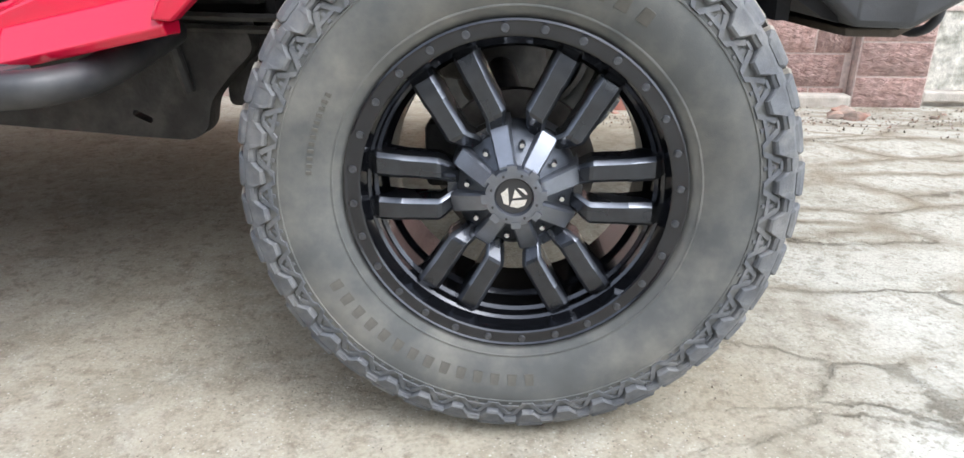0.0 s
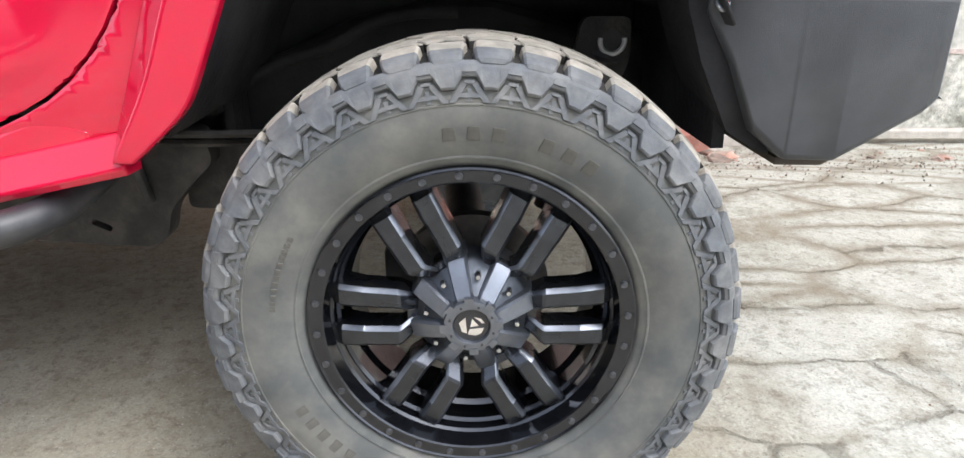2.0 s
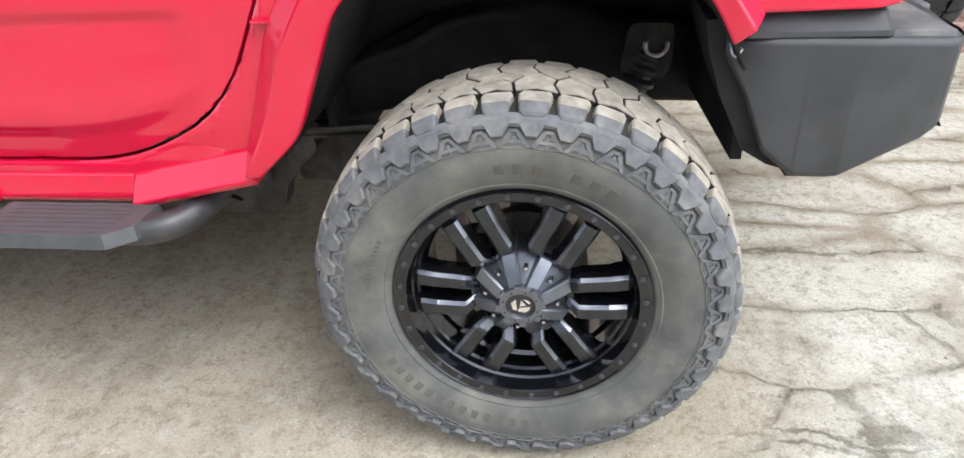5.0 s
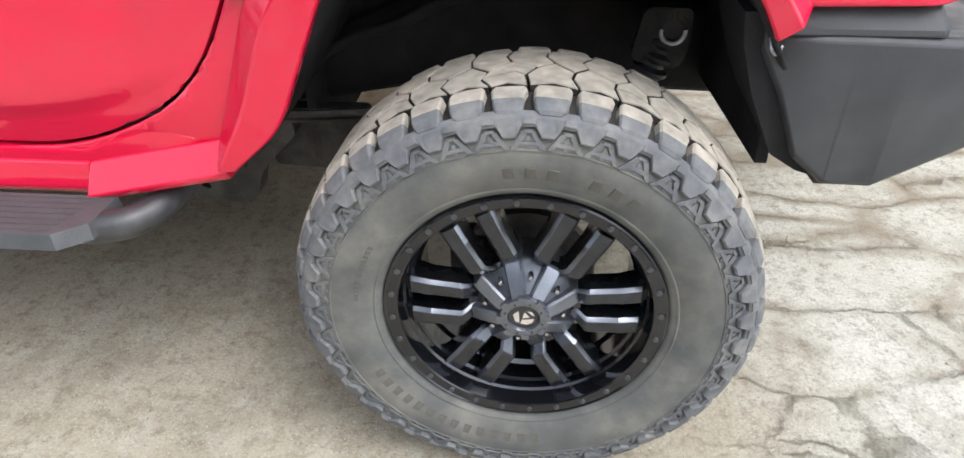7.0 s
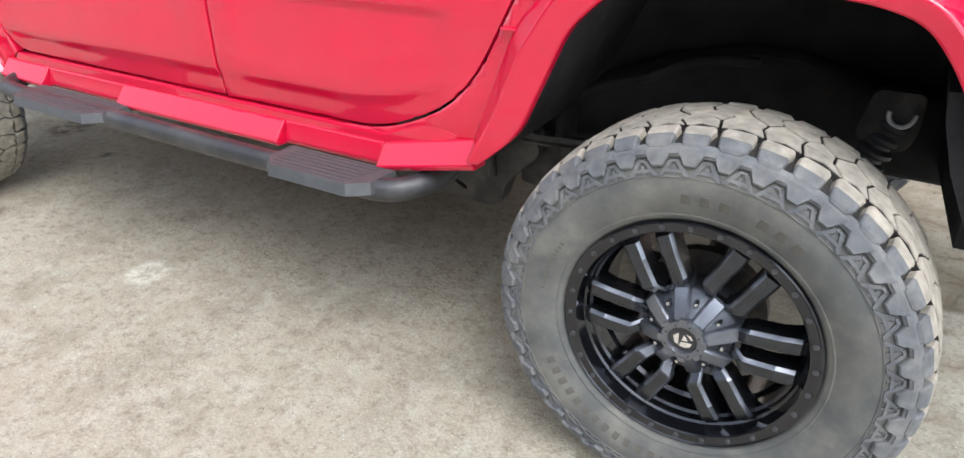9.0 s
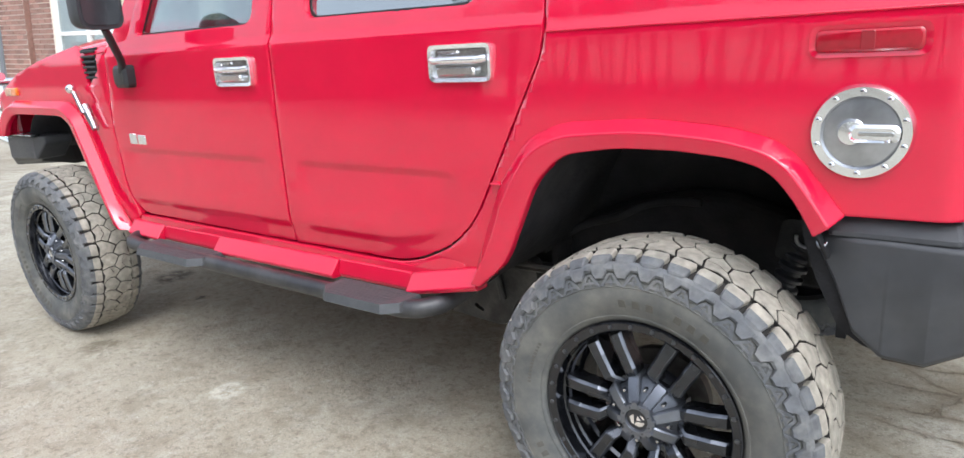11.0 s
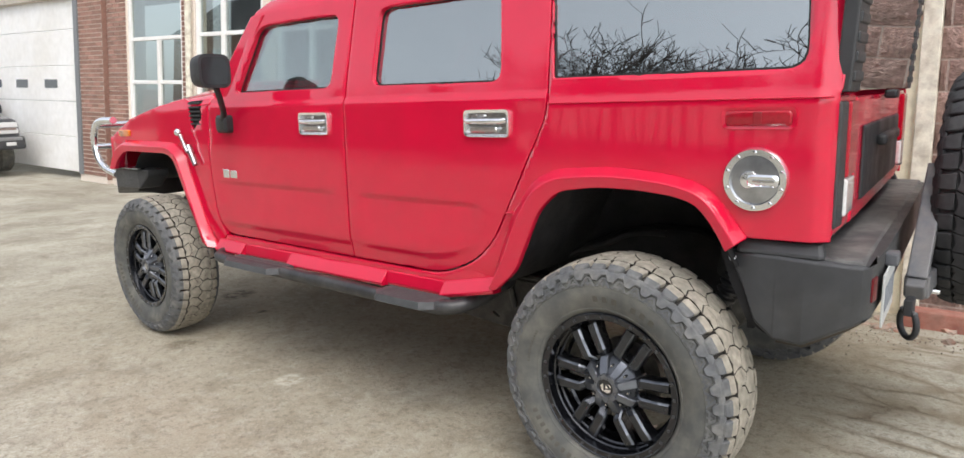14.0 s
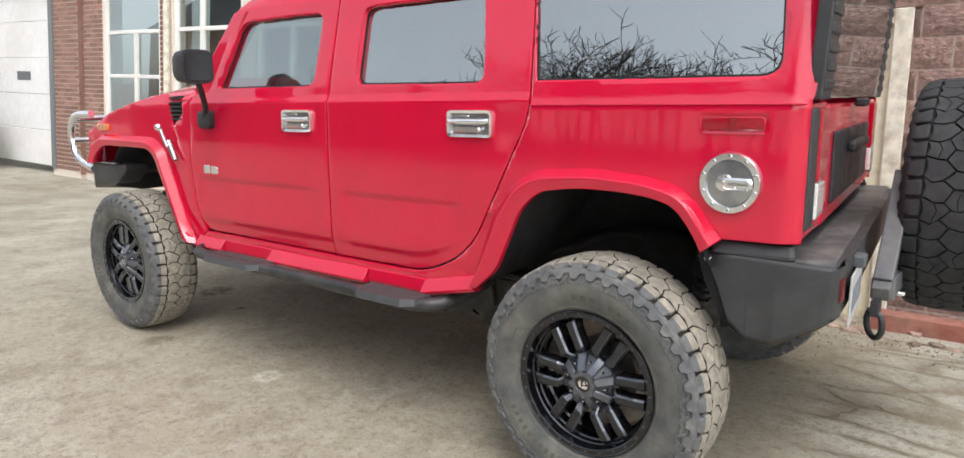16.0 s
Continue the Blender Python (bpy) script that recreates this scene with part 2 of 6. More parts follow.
# ---- the ground ----
def ground_material():
    m = bpy.data.materials.new("worn_concrete_yard")
    m.use_nodes = True
    n, l = m.node_tree.nodes, m.node_tree.links
    b = n["Principled BSDF"]
    where = n.new("ShaderNodeTexCoord").outputs["Object"]

    def noise_at(scale, detail=6, rough=0.6, vec=where):
        t = n.new("ShaderNodeTexNoise")
        t.inputs["Scale"].default_value, t.inputs["Detail"].default_value, t.inputs["Roughness"].default_value = scale, detail, rough
        l.new(vec, t.inputs["Vector"])
        return t.outputs["Fac"]

    def ramp(src, a, b_, lo=0.0, hi=1.0):
        r = n.new("ShaderNodeMapRange")
        for i, v in enumerate((a, b_, lo, hi)):
            r.inputs[i + 1].default_value = v
        l.new(src, r.inputs[0])
        return r.outputs[0]

    def mix(fac, a, b_):
        x = n.new("ShaderNodeMix")
        x.data_type = "RGBA"
        l.new(fac, x.inputs[0])
        for i, c in ((6, a), (7, b_)):
            if isinstance(c, tuple):
                x.inputs[i].default_value = (*c, 1)
            else:
                l.new(c, x.inputs[i])
        return x.outputs[2]

    def maths(op, a, c):
        x = n.new("ShaderNodeMath")
        x.operation = op
        for i, v in enumerate((a, c)):
            if isinstance(v, (int, float)):
                x.inputs[i].default_value = v
            else:
                l.new(v, x.inputs[i])
        return x.outputs[0]

    base = mix(ramp(noise_at(0.9), 0.35, 0.65), (0.31, 0.278, 0.222), (0.52, 0.49, 0.42))
    sep = n.new("ShaderNodeSeparateXYZ")
    l.new(where, sep.inputs[0])
    wob = maths("MULTIPLY", maths("SUBTRACT", noise_at(1.1), 0.5), 1.6)
    px, py = maths("ADD", sep.outputs[0], wob), maths("ADD", sep.outputs[1], wob)
    # brown dirt round the car, spread wider to paint in its contact shade
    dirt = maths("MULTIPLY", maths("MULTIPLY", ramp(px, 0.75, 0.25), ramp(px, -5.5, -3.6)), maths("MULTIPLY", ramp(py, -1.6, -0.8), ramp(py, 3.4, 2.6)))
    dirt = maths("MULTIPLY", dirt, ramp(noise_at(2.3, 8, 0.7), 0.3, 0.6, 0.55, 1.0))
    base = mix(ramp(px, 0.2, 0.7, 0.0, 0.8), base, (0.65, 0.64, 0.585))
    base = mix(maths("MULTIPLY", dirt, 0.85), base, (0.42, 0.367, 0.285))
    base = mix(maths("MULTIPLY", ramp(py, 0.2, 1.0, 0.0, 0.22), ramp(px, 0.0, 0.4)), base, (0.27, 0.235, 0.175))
    base = mix(maths("MULTIPLY", ramp(py, -0.7, -1.5, 0.0, 0.75), ramp(noise_at(1.3, 9, 0.7), 0.40, 0.60)), base, (0.56, 0.53, 0.45))
    # trodden dirt, damp patches, pale worn spots, then grit of two sizes
    base = mix(ramp(noise_at(3.4, 8, 0.68), 0.48, 0.70, 0, 0.55), base, (0.27, 0.23, 0.17))
    base = mix(ramp(noise_at(1.7, 9, 0.72), 0.50, 0.66, 0, 0.36), base, (0.18, 0.15, 0.11))
    crust = maths("MULTIPLY", ramp(noise_at(7.5, 9, 0.75), 0.50, 0.56), ramp(py, -0.5, -1.2))
    base = mix(maths("MULTIPLY", crust, ramp(px, -3.2, -2.4, 0.0, 0.62)), base, (0.60, 0.57, 0.49))
    base = mix(ramp(noise_at(11, 8, 0.7), 0.5, 0.72, 0, 0.6), base, (0.54, 0.51, 0.45))
    base = mix(ramp(noise_at(38, 6, 0.7), 0.5, 0.66, 0, 0.62), base, (0.17, 0.14, 0.105))
    base = mix(ramp(noise_at(140, 4), 0.40, 0.70, 0, 0.42), base, (0.20, 0.175, 0.14))
    for size, low, tone in ((55, 0.13, (0.60, 0.58, 0.53)), (120, 0.20, (0.56, 0.53, 0.47)), (75, 0.16, (0.12, 0.10, 0.08))):
        speck = n.new("ShaderNodeTexVoronoi")
        speck.inputs["Scale"].default_value = size
        l.new(where, speck.inputs["Vector"])
        base = mix(maths("MULTIPLY", ramp(speck.outputs["Distance"], low * 0.6, low, 0.85, 0.0), ramp(noise_at(4.0 + size * 0.02), 0.38, 0.55)), base, tone)
    # crack net: straight-sided plates, dirt-filled where the joints have crumbled
    bend = n.new("ShaderNodeVectorMath")
    bend.operation = "ADD"
    warp = n.new("ShaderNodeTexNoise")
    warp.inputs["Scale"].default_value, warp.inputs["Detail"].default_value, warp.inputs["Roughness"].default_value = 2.6, 10, 0.74
    l.new(where, warp.inputs["Vector"])
    sc = n.new("ShaderNodeVectorMath")
    sc.operation = "SCALE"
    sc.inputs["Scale"].default_value = 0.16
    l.new(warp.outputs["Color"], sc.inputs[0])
    l.new(where, bend.inputs[0])
    l.new(sc.outputs[0], bend.inputs[1])
    cell = n.new("ShaderNodeTexVoronoi")
    cell.feature = "DISTANCE_TO_EDGE"
    cell.inputs["Scale"].default_value = 3.3
    long = n.new("ShaderNodeVectorMath")  # plates longer along the car than across
    long.operation = "MULTIPLY"
    long.inputs[1].default_value = (0.50, 1.30, 1.0)
    l.new(bend.outputs[0], long.inputs[0])
    l.new(long.outputs[0], cell.inputs["Vector"])
    slab = ramp(sep.outputs[0], 0.2, 0.6)
    some = ramp(noise_at(2.4, 5), 0.40, 0.52)
    line = ramp(cell.outputs["Distance"], 0.002, 0.022, 1.0, 0.0)
    wide = maths("MULTIPLY", ramp(cell.outputs["Distance"], 0.01, 0.15, 1.0, 0.0), ramp(noise_at(4.5, 9, 0.72), 0.44, 0.58))
    crack = maths("MULTIPLY", maths("MULTIPLY", line, maths("MULTIPLY", some, ramp(noise_at(14, 7, 0.7), 0.36, 0.56))), maths("MAXIMUM", slab, 0.10))
    base = mix(maths("MULTIPLY", maths("MULTIPLY", wide, slab), 0.55), base, (0.305, 0.26, 0.195))
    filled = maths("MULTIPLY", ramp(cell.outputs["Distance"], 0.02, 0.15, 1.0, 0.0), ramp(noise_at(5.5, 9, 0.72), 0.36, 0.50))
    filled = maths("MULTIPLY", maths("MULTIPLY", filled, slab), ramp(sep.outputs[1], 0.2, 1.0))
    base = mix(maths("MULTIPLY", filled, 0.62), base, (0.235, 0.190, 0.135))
    base = mix(maths("MULTIPLY", crack, 0.45), base, (0.22, 0.18, 0.135))
    # a wet patch behind the front wheel, oil drips under the sills, a pale scab of mortar
    for sx, sy, r, tone in ((-3.47, 0.78, 0.15, (0.09, 0.072, 0.055)), (-2.93, 0.62, 0.045, (0.07, 0.06, 0.05)), (-2.76, 0.0, 0.10, (0.17, 0.145, 0.105)), (-1.80, 0.05, 0.09, (0.62, 0.60, 0.53))):
        off = n.new("ShaderNodeVectorMath")
        off.operation = "DISTANCE"
        off.inputs[1].default_value = (sx + 0.08, sy + 0.08, 0.09)
        l.new(bend.outputs[0], off.inputs[0])
        base = mix(maths("MULTIPLY", ramp(off.outputs["Value"], r * 0.6, r, 0.85, 0.0), ramp(noise_at(22, 7, 0.7), 0.38, 0.56)), base, tone)
    sandy = n.new("ShaderNodeVectorMath")  # the whole yard leans to a sandy beige
    sandy.operation = "MULTIPLY"
    sandy.inputs[1].default_value = (0.985, 1.0, 0.972)
    l.new(base, sandy.inputs[0])
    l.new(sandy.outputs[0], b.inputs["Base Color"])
    b.inputs["Roughness"].default_value = 0.85
    b.inputs["Specular IOR Level"].default_value = 0.25
    hgt = maths("ADD", maths("ADD", maths("MULTIPLY", noise_at(60, 5), 0.6), maths("MULTIPLY", noise_at(180, 3), 0.3)), maths("ADD", noise_at(9, 6), maths("ADD", maths("MULTIPLY", crack, -0.9), maths("MULTIPLY", maths("MULTIPLY", wide, slab), -0.5))))
    u = n.new("ShaderNodeBump")
    u.inputs["Strength"].default_value, u.inputs["Distance"].default_value = 0.8, 0.012
    l.new(hgt, u.inputs["Height"])
    l.new(u.outputs[0], b.inputs["Normal"])
    return m


def ground_z(x, y):
    fall = -0.10 * step(1.9, 3.0, y)
    near = 1 - step(5, 9, math.hypot(x, y))
    fall += 0.034 * max(0.0, -11.5 - max(x, -22))
    return 0.013 + fall + near * 0.010 * noise.noise((x * 1.3, y * 1.3, 3.0))


def build_ground():
    near = [-8 + 0.25 * i for i in range(61)]
    xs = [-400, -120, -60, -30, -22, -18, -15, -13, -11.5, -10] + near + [10, 14, 22, 40, 90, 300]
    ys = [-300, -100, -50, -28, -16, -9] + [-6 + 0.25 * i for i in range(49)] + [7.5, 10, 15, 30, 80, 300]
    bm = bmesh.new()
    grid = [[bm.verts.new((x, y, ground_z(x, y))) for y in ys] for x in xs]
    for i in range(len(xs) - 1):
        for j in range(len(ys) - 1):
            bm.faces.new((grid[i][j], grid[i + 1][j], grid[i + 1][j + 1], grid[i][j + 1]))
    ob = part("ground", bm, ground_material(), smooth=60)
    tagged(ob, "cracked pale concrete yard with brown dirt and fine gravel", "ground", kind="structure")


build_ground()

# ---- the stone-faced block wall behind the car ----
WALL_Y = 3.15
BLOCK = material("rock_faced_block", (0.37, 0.235, 0.20), 0.85, vary=0.28, grain=30, stain=(0.47, 0.35, 0.31), stain_scale=8, stain_amount=0.5, per_piece=0.14)


def carve(mat, across, up, depth):
    """Adds a carved wavy relief, waves longer along x than they are high."""
    n, l = mat.node_tree.nodes, mat.node_tree.links
    m, t, u = n.new("ShaderNodeVectorMath"), n.new("ShaderNodeTexNoise"), n.new("ShaderNodeBump")
    m.operation = "MULTIPLY"
    m.inputs[1].default_value = (across, 20.0, up)
    l.new(n.new("ShaderNodeTexCoord").outputs["Object"], m.inputs[0])
    l.new(m.outputs[0], t.inputs["Vector"])
    t.inputs["Scale"].default_value, t.inputs["Detail"].default_value, t.inputs["Distortion"].default_value = 1.0, 3, 1.6
    u.inputs["Strength"].default_value, u.inputs["Distance"].default_value = 1.0, depth
    l.new(t.outputs["Fac"], u.inputs["Height"])
    l.new(u.outputs[0], n["Principled BSDF"].inputs["Normal"])


carve(BLOCK, 22.0, 58.0, 0.03)
MORTAR = material("pale_mortar", (0.56, 0.46, 0.41), 0.9, vary=0.2, grain=40, bump=0.4, bump_scale=120)
CREAM = material("peeling_cream_paint", (0.88, 0.83, 0.64), 0.6, vary=0.08, grain=10, stain=(0.45, 0.36, 0.24), stain_scale=7, stain_amount=0.5, bump=0.2, bump_scale=60)
PALE = material("weathered_white_paint", (0.82, 0.78, 0.66), 0.65, vary=0.1, grain=20, stain=(0.40, 0.33, 0.25), stain_scale=9, stain_amount=0.7, bump=0.25, bump_scale=80)
CONCRETE = material("old_concrete", (0.50, 0.46, 0.40), 0.85, vary=0.2, grain=15, bump=0.4, bump_scale=90, stain=(0.28, 0.24, 0.19), stain_scale=4)


PLASTER = material("stained_plaster", (0.62, 0.60, 0.54), 0.85, vary=0.1, grain=10, bump=0.4, bump_scale=70, stain=(0.20, 0.20, 0.16), stain_scale=4.5, stain_amount=0.9)


MOSSY = material("mossy_plaster", (0.60, 0.58, 0.51), 0.9, vary=0.25, grain=28, bump=0.5, bump_scale=80, stain=(0.15, 0.15, 0.11), stain_scale=9, stain_amount=0.95)


def build_block_wall():
    bm = bmesh.new()
    d0, d1 = -0.62, 0.46  # the door's opening
    for x0, x1, z0, z1 in ((-2.2, d0, -0.3, 4.6), (d1, 1.838, -0.3, 4.6), (d0, d1, 1.86, 4.6)):
        box_bm(x0, x1, WALL_Y, WALL_Y + 0.3, z0, z1, bm)
    wall = tagged(part("wall_block", bm, MORTAR), "brown-red rock-faced concrete block wall with pale mortar joints", "wall", kind="structure")
    rng = random.Random(5)
    shapes = []
    for k in range(8):
        bm = bmesh.new()
        nx, nz, w, h = 10, 6, 0.385, 0.185
        g = []
        for i in range(nx + 1):
            col = []
            for j in range(nz + 1):
                u, v = i / nx, j / nz
                edge = min(1, 6 * min(u, 1 - u, v * 0.6, (1 - v) * 0.6))
                rough = noise.noise((u * 3.1 + 9 * k, v * 6.0, 1)) * 0.6 + noise.noise((u * 8 + 5 * k, v * 13, 7)) * 0.5
                col.append(bm.verts.new((u * w, -0.006 - edge * (0.010 + 0.014 * max(0, 0.5 + rough)), v * h)))
            g.append(col)
        for i in range(nx):
            for j in range(nz):
                bm.faces.new((g[i][j], g[i + 1][j], g[i + 1][j + 1], g[i][j + 1]))
        rim_v = [c[0] for c in g] + [c for c in g[-1][1:]] + [c[-1] for c in g[-2::-1]] + [c for c in g[0][-2:0:-1]]
        back = [bm.verts.new((v.co.x, 0.004, v.co.z)) for v in rim_v]
        for i in range(len(rim_v)):
            j = (i + 1) % len(rim_v)
            bm.faces.new((rim_v[j], rim_v[i], back[i], back[j]))
        me = bpy.data.meshes.new("block")
        bm.to_mesh(me)
        bm.free()
        me.materials.append(BLOCK)
        shapes.append(me)
    for row in range(20):
        z = -0.1735 + 0.1875 * row
        x = d1 + 0.016 if z < 1.85 else d1 + 0.016 - 1.11
        joint = 0.522 if row % 2 == 0 else 0.695
        while joint - 0.37 > x + 0.03:
            joint -= 0.37
        while x < 1.80:
            end = min(joint, 1.832)
            ob = new("block", rng.choice(shapes))
            ob.parent, ob.location, ob.scale = wall, (x, WALL_Y, z), ((end - x - 0.012) / 0.385, 1, 0.949)
            x, joint = joint, joint + 0.37
    # pilaster of wider blocks, then a plastered wall with a drip ledge
    pier = tagged(part("pilaster", fixed(box_bm(1.842, 2.232, WALL_Y - 0.07, WALL_Y + 0.3, -0.3, 4.6)), MORTAR), "grey-pink rock-faced block pilaster at the wall's end", "wall", kind="structure")
    for row in range(20):
        ob = new("block", shapes[row % 8])
        ob.parent, ob.location, ob.scale = pier, (1.850, WALL_Y - 0.07, -0.10 + 0.1875 * row), (0.972, 0.8, 0.949)
    plaster = tagged(part("wall_plaster", fixed(box_bm(2.236, 9.0, WALL_Y, WALL_Y + 0.3, 0.0, 4.6)), PLASTER), "off-white plastered wall with mossy grey staining", "wall", kind="structure")
    part("plaster_base", fixed(box_bm(2.238, 9.0, WALL_Y - 0.004, WALL_Y + 0.1, 0.0, 0.425)), MOSSY, plaster, "plaster base speckled with grey-green moss")
    part("plaster_groove", fixed(box_bm(2.238, 9.0, WALL_Y - 0.012, WALL_Y - 0.001, 0.43, 0.455)), MORTAR, plaster)
    part("ledge", fixed(box_bm(2.238, 9.0, WALL_Y - 0.06, WALL_Y + 0.2, -0.06, -0.002)), CONCRETE, plaster, bevel=0.01)
    part("plinth", fixed(box_bm(2.238, 9.0, WALL_Y - 0.02, WALL_Y + 0.2, -0.3, -0.062)), CONCRETE, plaster)
    # the cream door in its frame
    door = empty("door_1", (0, 0, 0), label="cream-painted wooden door with peeling white frame in the block wall", category="door", kind="structure")
    part("door_leaf", box_bm(d0 + 0.07, d1 - 0.09, WALL_Y - 0.01, WALL_Y + 0.04, -0.1, 1.78), CREAM, door, bevel=0.004)
    part("door_panel", box_bm(d0 + 0.17, d1 - 0.19, WALL_Y - 0.022, WALL_Y - 0.008, 1.0, 1.66), CREAM, door, bevel=0.006)
    part("door_panel", box_bm(d0 + 0.17, d1 - 0.19, WALL_Y - 0.022, WALL_Y - 0.008, 0.05, 0.85), CREAM, door, bevel=0.006)
    part("jamb", box_bm(d1 - 0.088, d1 + 0.012, WALL_Y - 0.05, WALL_Y + 0.1, -0.1, 1.875), PALE, door, bevel=0.006)
    part("jamb", box_bm(d0 - 0.012, d0 + 0.068, WALL_Y - 0.05, WALL_Y + 0.1, -0.1, 1.875), PALE, door, bevel=0.006)
    part("head", box_bm(d0 + 0.07, d1 - 0.09, WALL_Y - 0.05, WALL_Y + 0.1, 1.785, 1.875), PALE, door, bevel=0.006)
    part("lintel", box_bm(d0 - 0.1, d1 + 0.06, WALL_Y - 0.03, WALL_Y + 0.1, 1.88, 1.93), BLOCK, door, bevel=0.006)


build_block_wall()


# ---- the brick workshop further along ----
FY = 4.1
BRICK = material("red_brick", (0.32, 0.175, 0.135), 0.85, vary=0.2, grain=20, per_piece=0.28, bump=0.3, bump_scale=80, stain=(0.38, 0.255, 0.21), stain_scale=2, stain_amount=0.5)
BRICK_MORTAR = material("brick_mortar", (0.74, 0.66, 0.58), 0.9, vary=0.15)
WHITE = material("white_paint", (0.90, 0.90, 0.89), 0.5, vary=0.04, grain=8, stain=(0.62, 0.58, 0.48), stain_scale=0.8, stain_amount=0.3)
DARK_GLASS = glass("workshop_glass", (0.60, 0.64, 0.63), 0.26)
DARK_ROOM = material("dim_room", (0.45, 0.45, 0.44), 0.9, vary=0.3, grain=2)


def build_workshop():
    before = set(bpy.data.objects)
    g0, g1, gtop = -19.6, -13.90, 3.45
    wins = ((-12.03, -10.32, True), (-9.98, -8.25, False), (-7.95, -6.2, False))
    low, high, top = 1.0, 3.95, 5.2
    bm = bmesh.new()
    box_bm(-30, g0 - 0.75, FY, FY + 0.35, -0.5, top, bm)
    box_bm(g0 - 0.75, g1, FY, FY + 0.35, gtop, top, bm)
    box_bm(g1, -12.87, FY, FY + 0.35, -0.5, top, bm)
    box_bm(-12.87, -12.66, FY + 0.09, FY + 0.35, -0.5, top, bm)
    box_bm(-12.66, wins[0][0], FY, FY + 0.35, -0.5, top, bm)
    box_bm(wins[0][0], -2.6, FY, FY + 0.35, -0.5, low, bm)
    box_bm(wins[0][0], -2.6, FY, FY + 0.35, high, top, bm)
    for a, b_ in ((wins[0][1], wins[1][0]), (wins[1][1], wins[2][0]), (wins[2][1], -2.6)):
        box_bm(a, b_, FY, FY + 0.35, low, high, bm)
    wall = tagged(part("wall_brick", bm, BRICK_MORTAR), "red brick workshop front with a wide white garage door", "wall", kind="structure")
    # bricks: the pier beside the garage door singly, the rest as one part
    me = bpy.data.meshes.new("brick")
    bm = box_bm(0, 0.194, -0.010, 0.006, 0, 0.064)
    bm.to_mesh(me)
    bm.free()
    me.materials.append(BRICK)
    rng = random.Random(9)
    bulk = bmesh.new()
    count = 0
    for row in range(62):
        z = 0.06 + 0.0815 * row
        for x0, x1, lo, hi, back in ((-13.73, -12.87, 0, 5.1, 0), (-12.655, wins[0][0] - 0.01, 0, 5.1, 0), (-12.865, -12.665, 0, 5.1, 0.09), (wins[0][0], -8.0, 0, low - 0.1, 0), (wins[0][1] + 0.01, wins[1][0] - 0.13, low, high, 0), (-23.2, -20.4, 0, 5.1, 0), (-20.4, -13.73, 3.85, 5.1, 0), (wins[0][0], -8.0, high, 5.1, 0)):
            if not lo <= z <= hi:
                continue
            x = x0 + (0.105 if row % 2 else 0.0)
            if row % 2:
                box_bm(x0, x0 + 0.089, FY - 0.010 + back, FY + 0.006 + back, z, z + 0.064, bulk)
            while x + 0.03 < x1:
                if x0 in (-13.73, -12.655) and z > 0.9 and count < 290 and x + 0.194 <= x1:
                    ob = new("brick", me)
                    ob.parent, ob.location = wall, (x, FY, z)
                    count += 1
                else:
                    box_bm(x, min(x + 0.194, x1), FY - 0.010 - rng.random() * 0.003 + back, FY + 0.006 + back, z, z + 0.064, bulk)
                x += 0.210
    part("brick_return", box_bm(-12.874, -12.862, FY - 0.008, FY + 0.089, 0.0, 5.1), BRICK, wall)
    tagged(part("brickwork", bulk, BRICK, wall), kind="stuff")
    # garage door
    door = empty("garage_door", (0, 0, 0), label="white sectional garage door with a row of small windows", category="garage door", kind="structure")
    for i in range(5):
        z0 = 0.07 + i * 0.700
        part("panel", box_bm(g0, g1, FY + 0.06, FY + 0.11, z0, z0 + 0.688), WHITE, door, bevel=0.008)
    pane_m = material("pane_grey", (0.10, 0.11, 0.12), 0.2)
    for x in (-19.26, -17.97, -16.68, -15.36, -14.06):
        part("pane", box_bm(x, min(x + 0.54, g1 - 0.004), FY + 0.050, FY + 0.056, 1.725, 1.895), pane_m, door)
    frame_m = material("grey_door_frame", (0.20, 0.21, 0.22), 0.5, vary=0.1)
    part("frame", box_bm(g1 + 0.003, g1 + 0.15, FY - 0.03, FY + 0.12, 0.05, gtop), frame_m, door)
    part("frame", box_bm(g0 - 0.6, g0 - 0.003, FY - 0.03, FY + 0.12, 0.05, gtop), material("pale_grey_post", (0.5, 0.53, 0.56), 0.6, vary=0.1, grain=3), door)
    part("lintel", box_bm(g0 - 0.75, g1 + 0.16, FY - 0.05, FY + 0.12, gtop + 0.003, 3.82), CONCRETE, door)
    # tall windows in white frames
    for w0, w1, plain_top in wins:
        w = empty("window_1", (0, 0, 0), label="tall workshop window with white painted frame", category="window", kind="structure")
        mid = w0 + (w1 - w0) * (0.55 if plain_top else 0.41)
        rails = (1.05, 1.842, 2.587, 3.33, 3.92) if plain_top else (1.05, 1.83, 2.60, 3.35, 3.92)
        for x, hi in ((w0 + 0.045, 3.95), (mid, 2.55 if plain_top else 3.95), (w1 - 0.045, 3.95)):
            part("mullion", box_bm(x - 0.043, x + 0.043, FY + 0.03, FY + 0.12, low, hi), WHITE, w, bevel=0.008)
        for z in rails:
            part("rail", box_bm(w0 + 0.09, w1 - 0.09, FY + 0.045, FY + 0.112, z - 0.032, z + 0.032), WHITE, w, bevel=0.008)
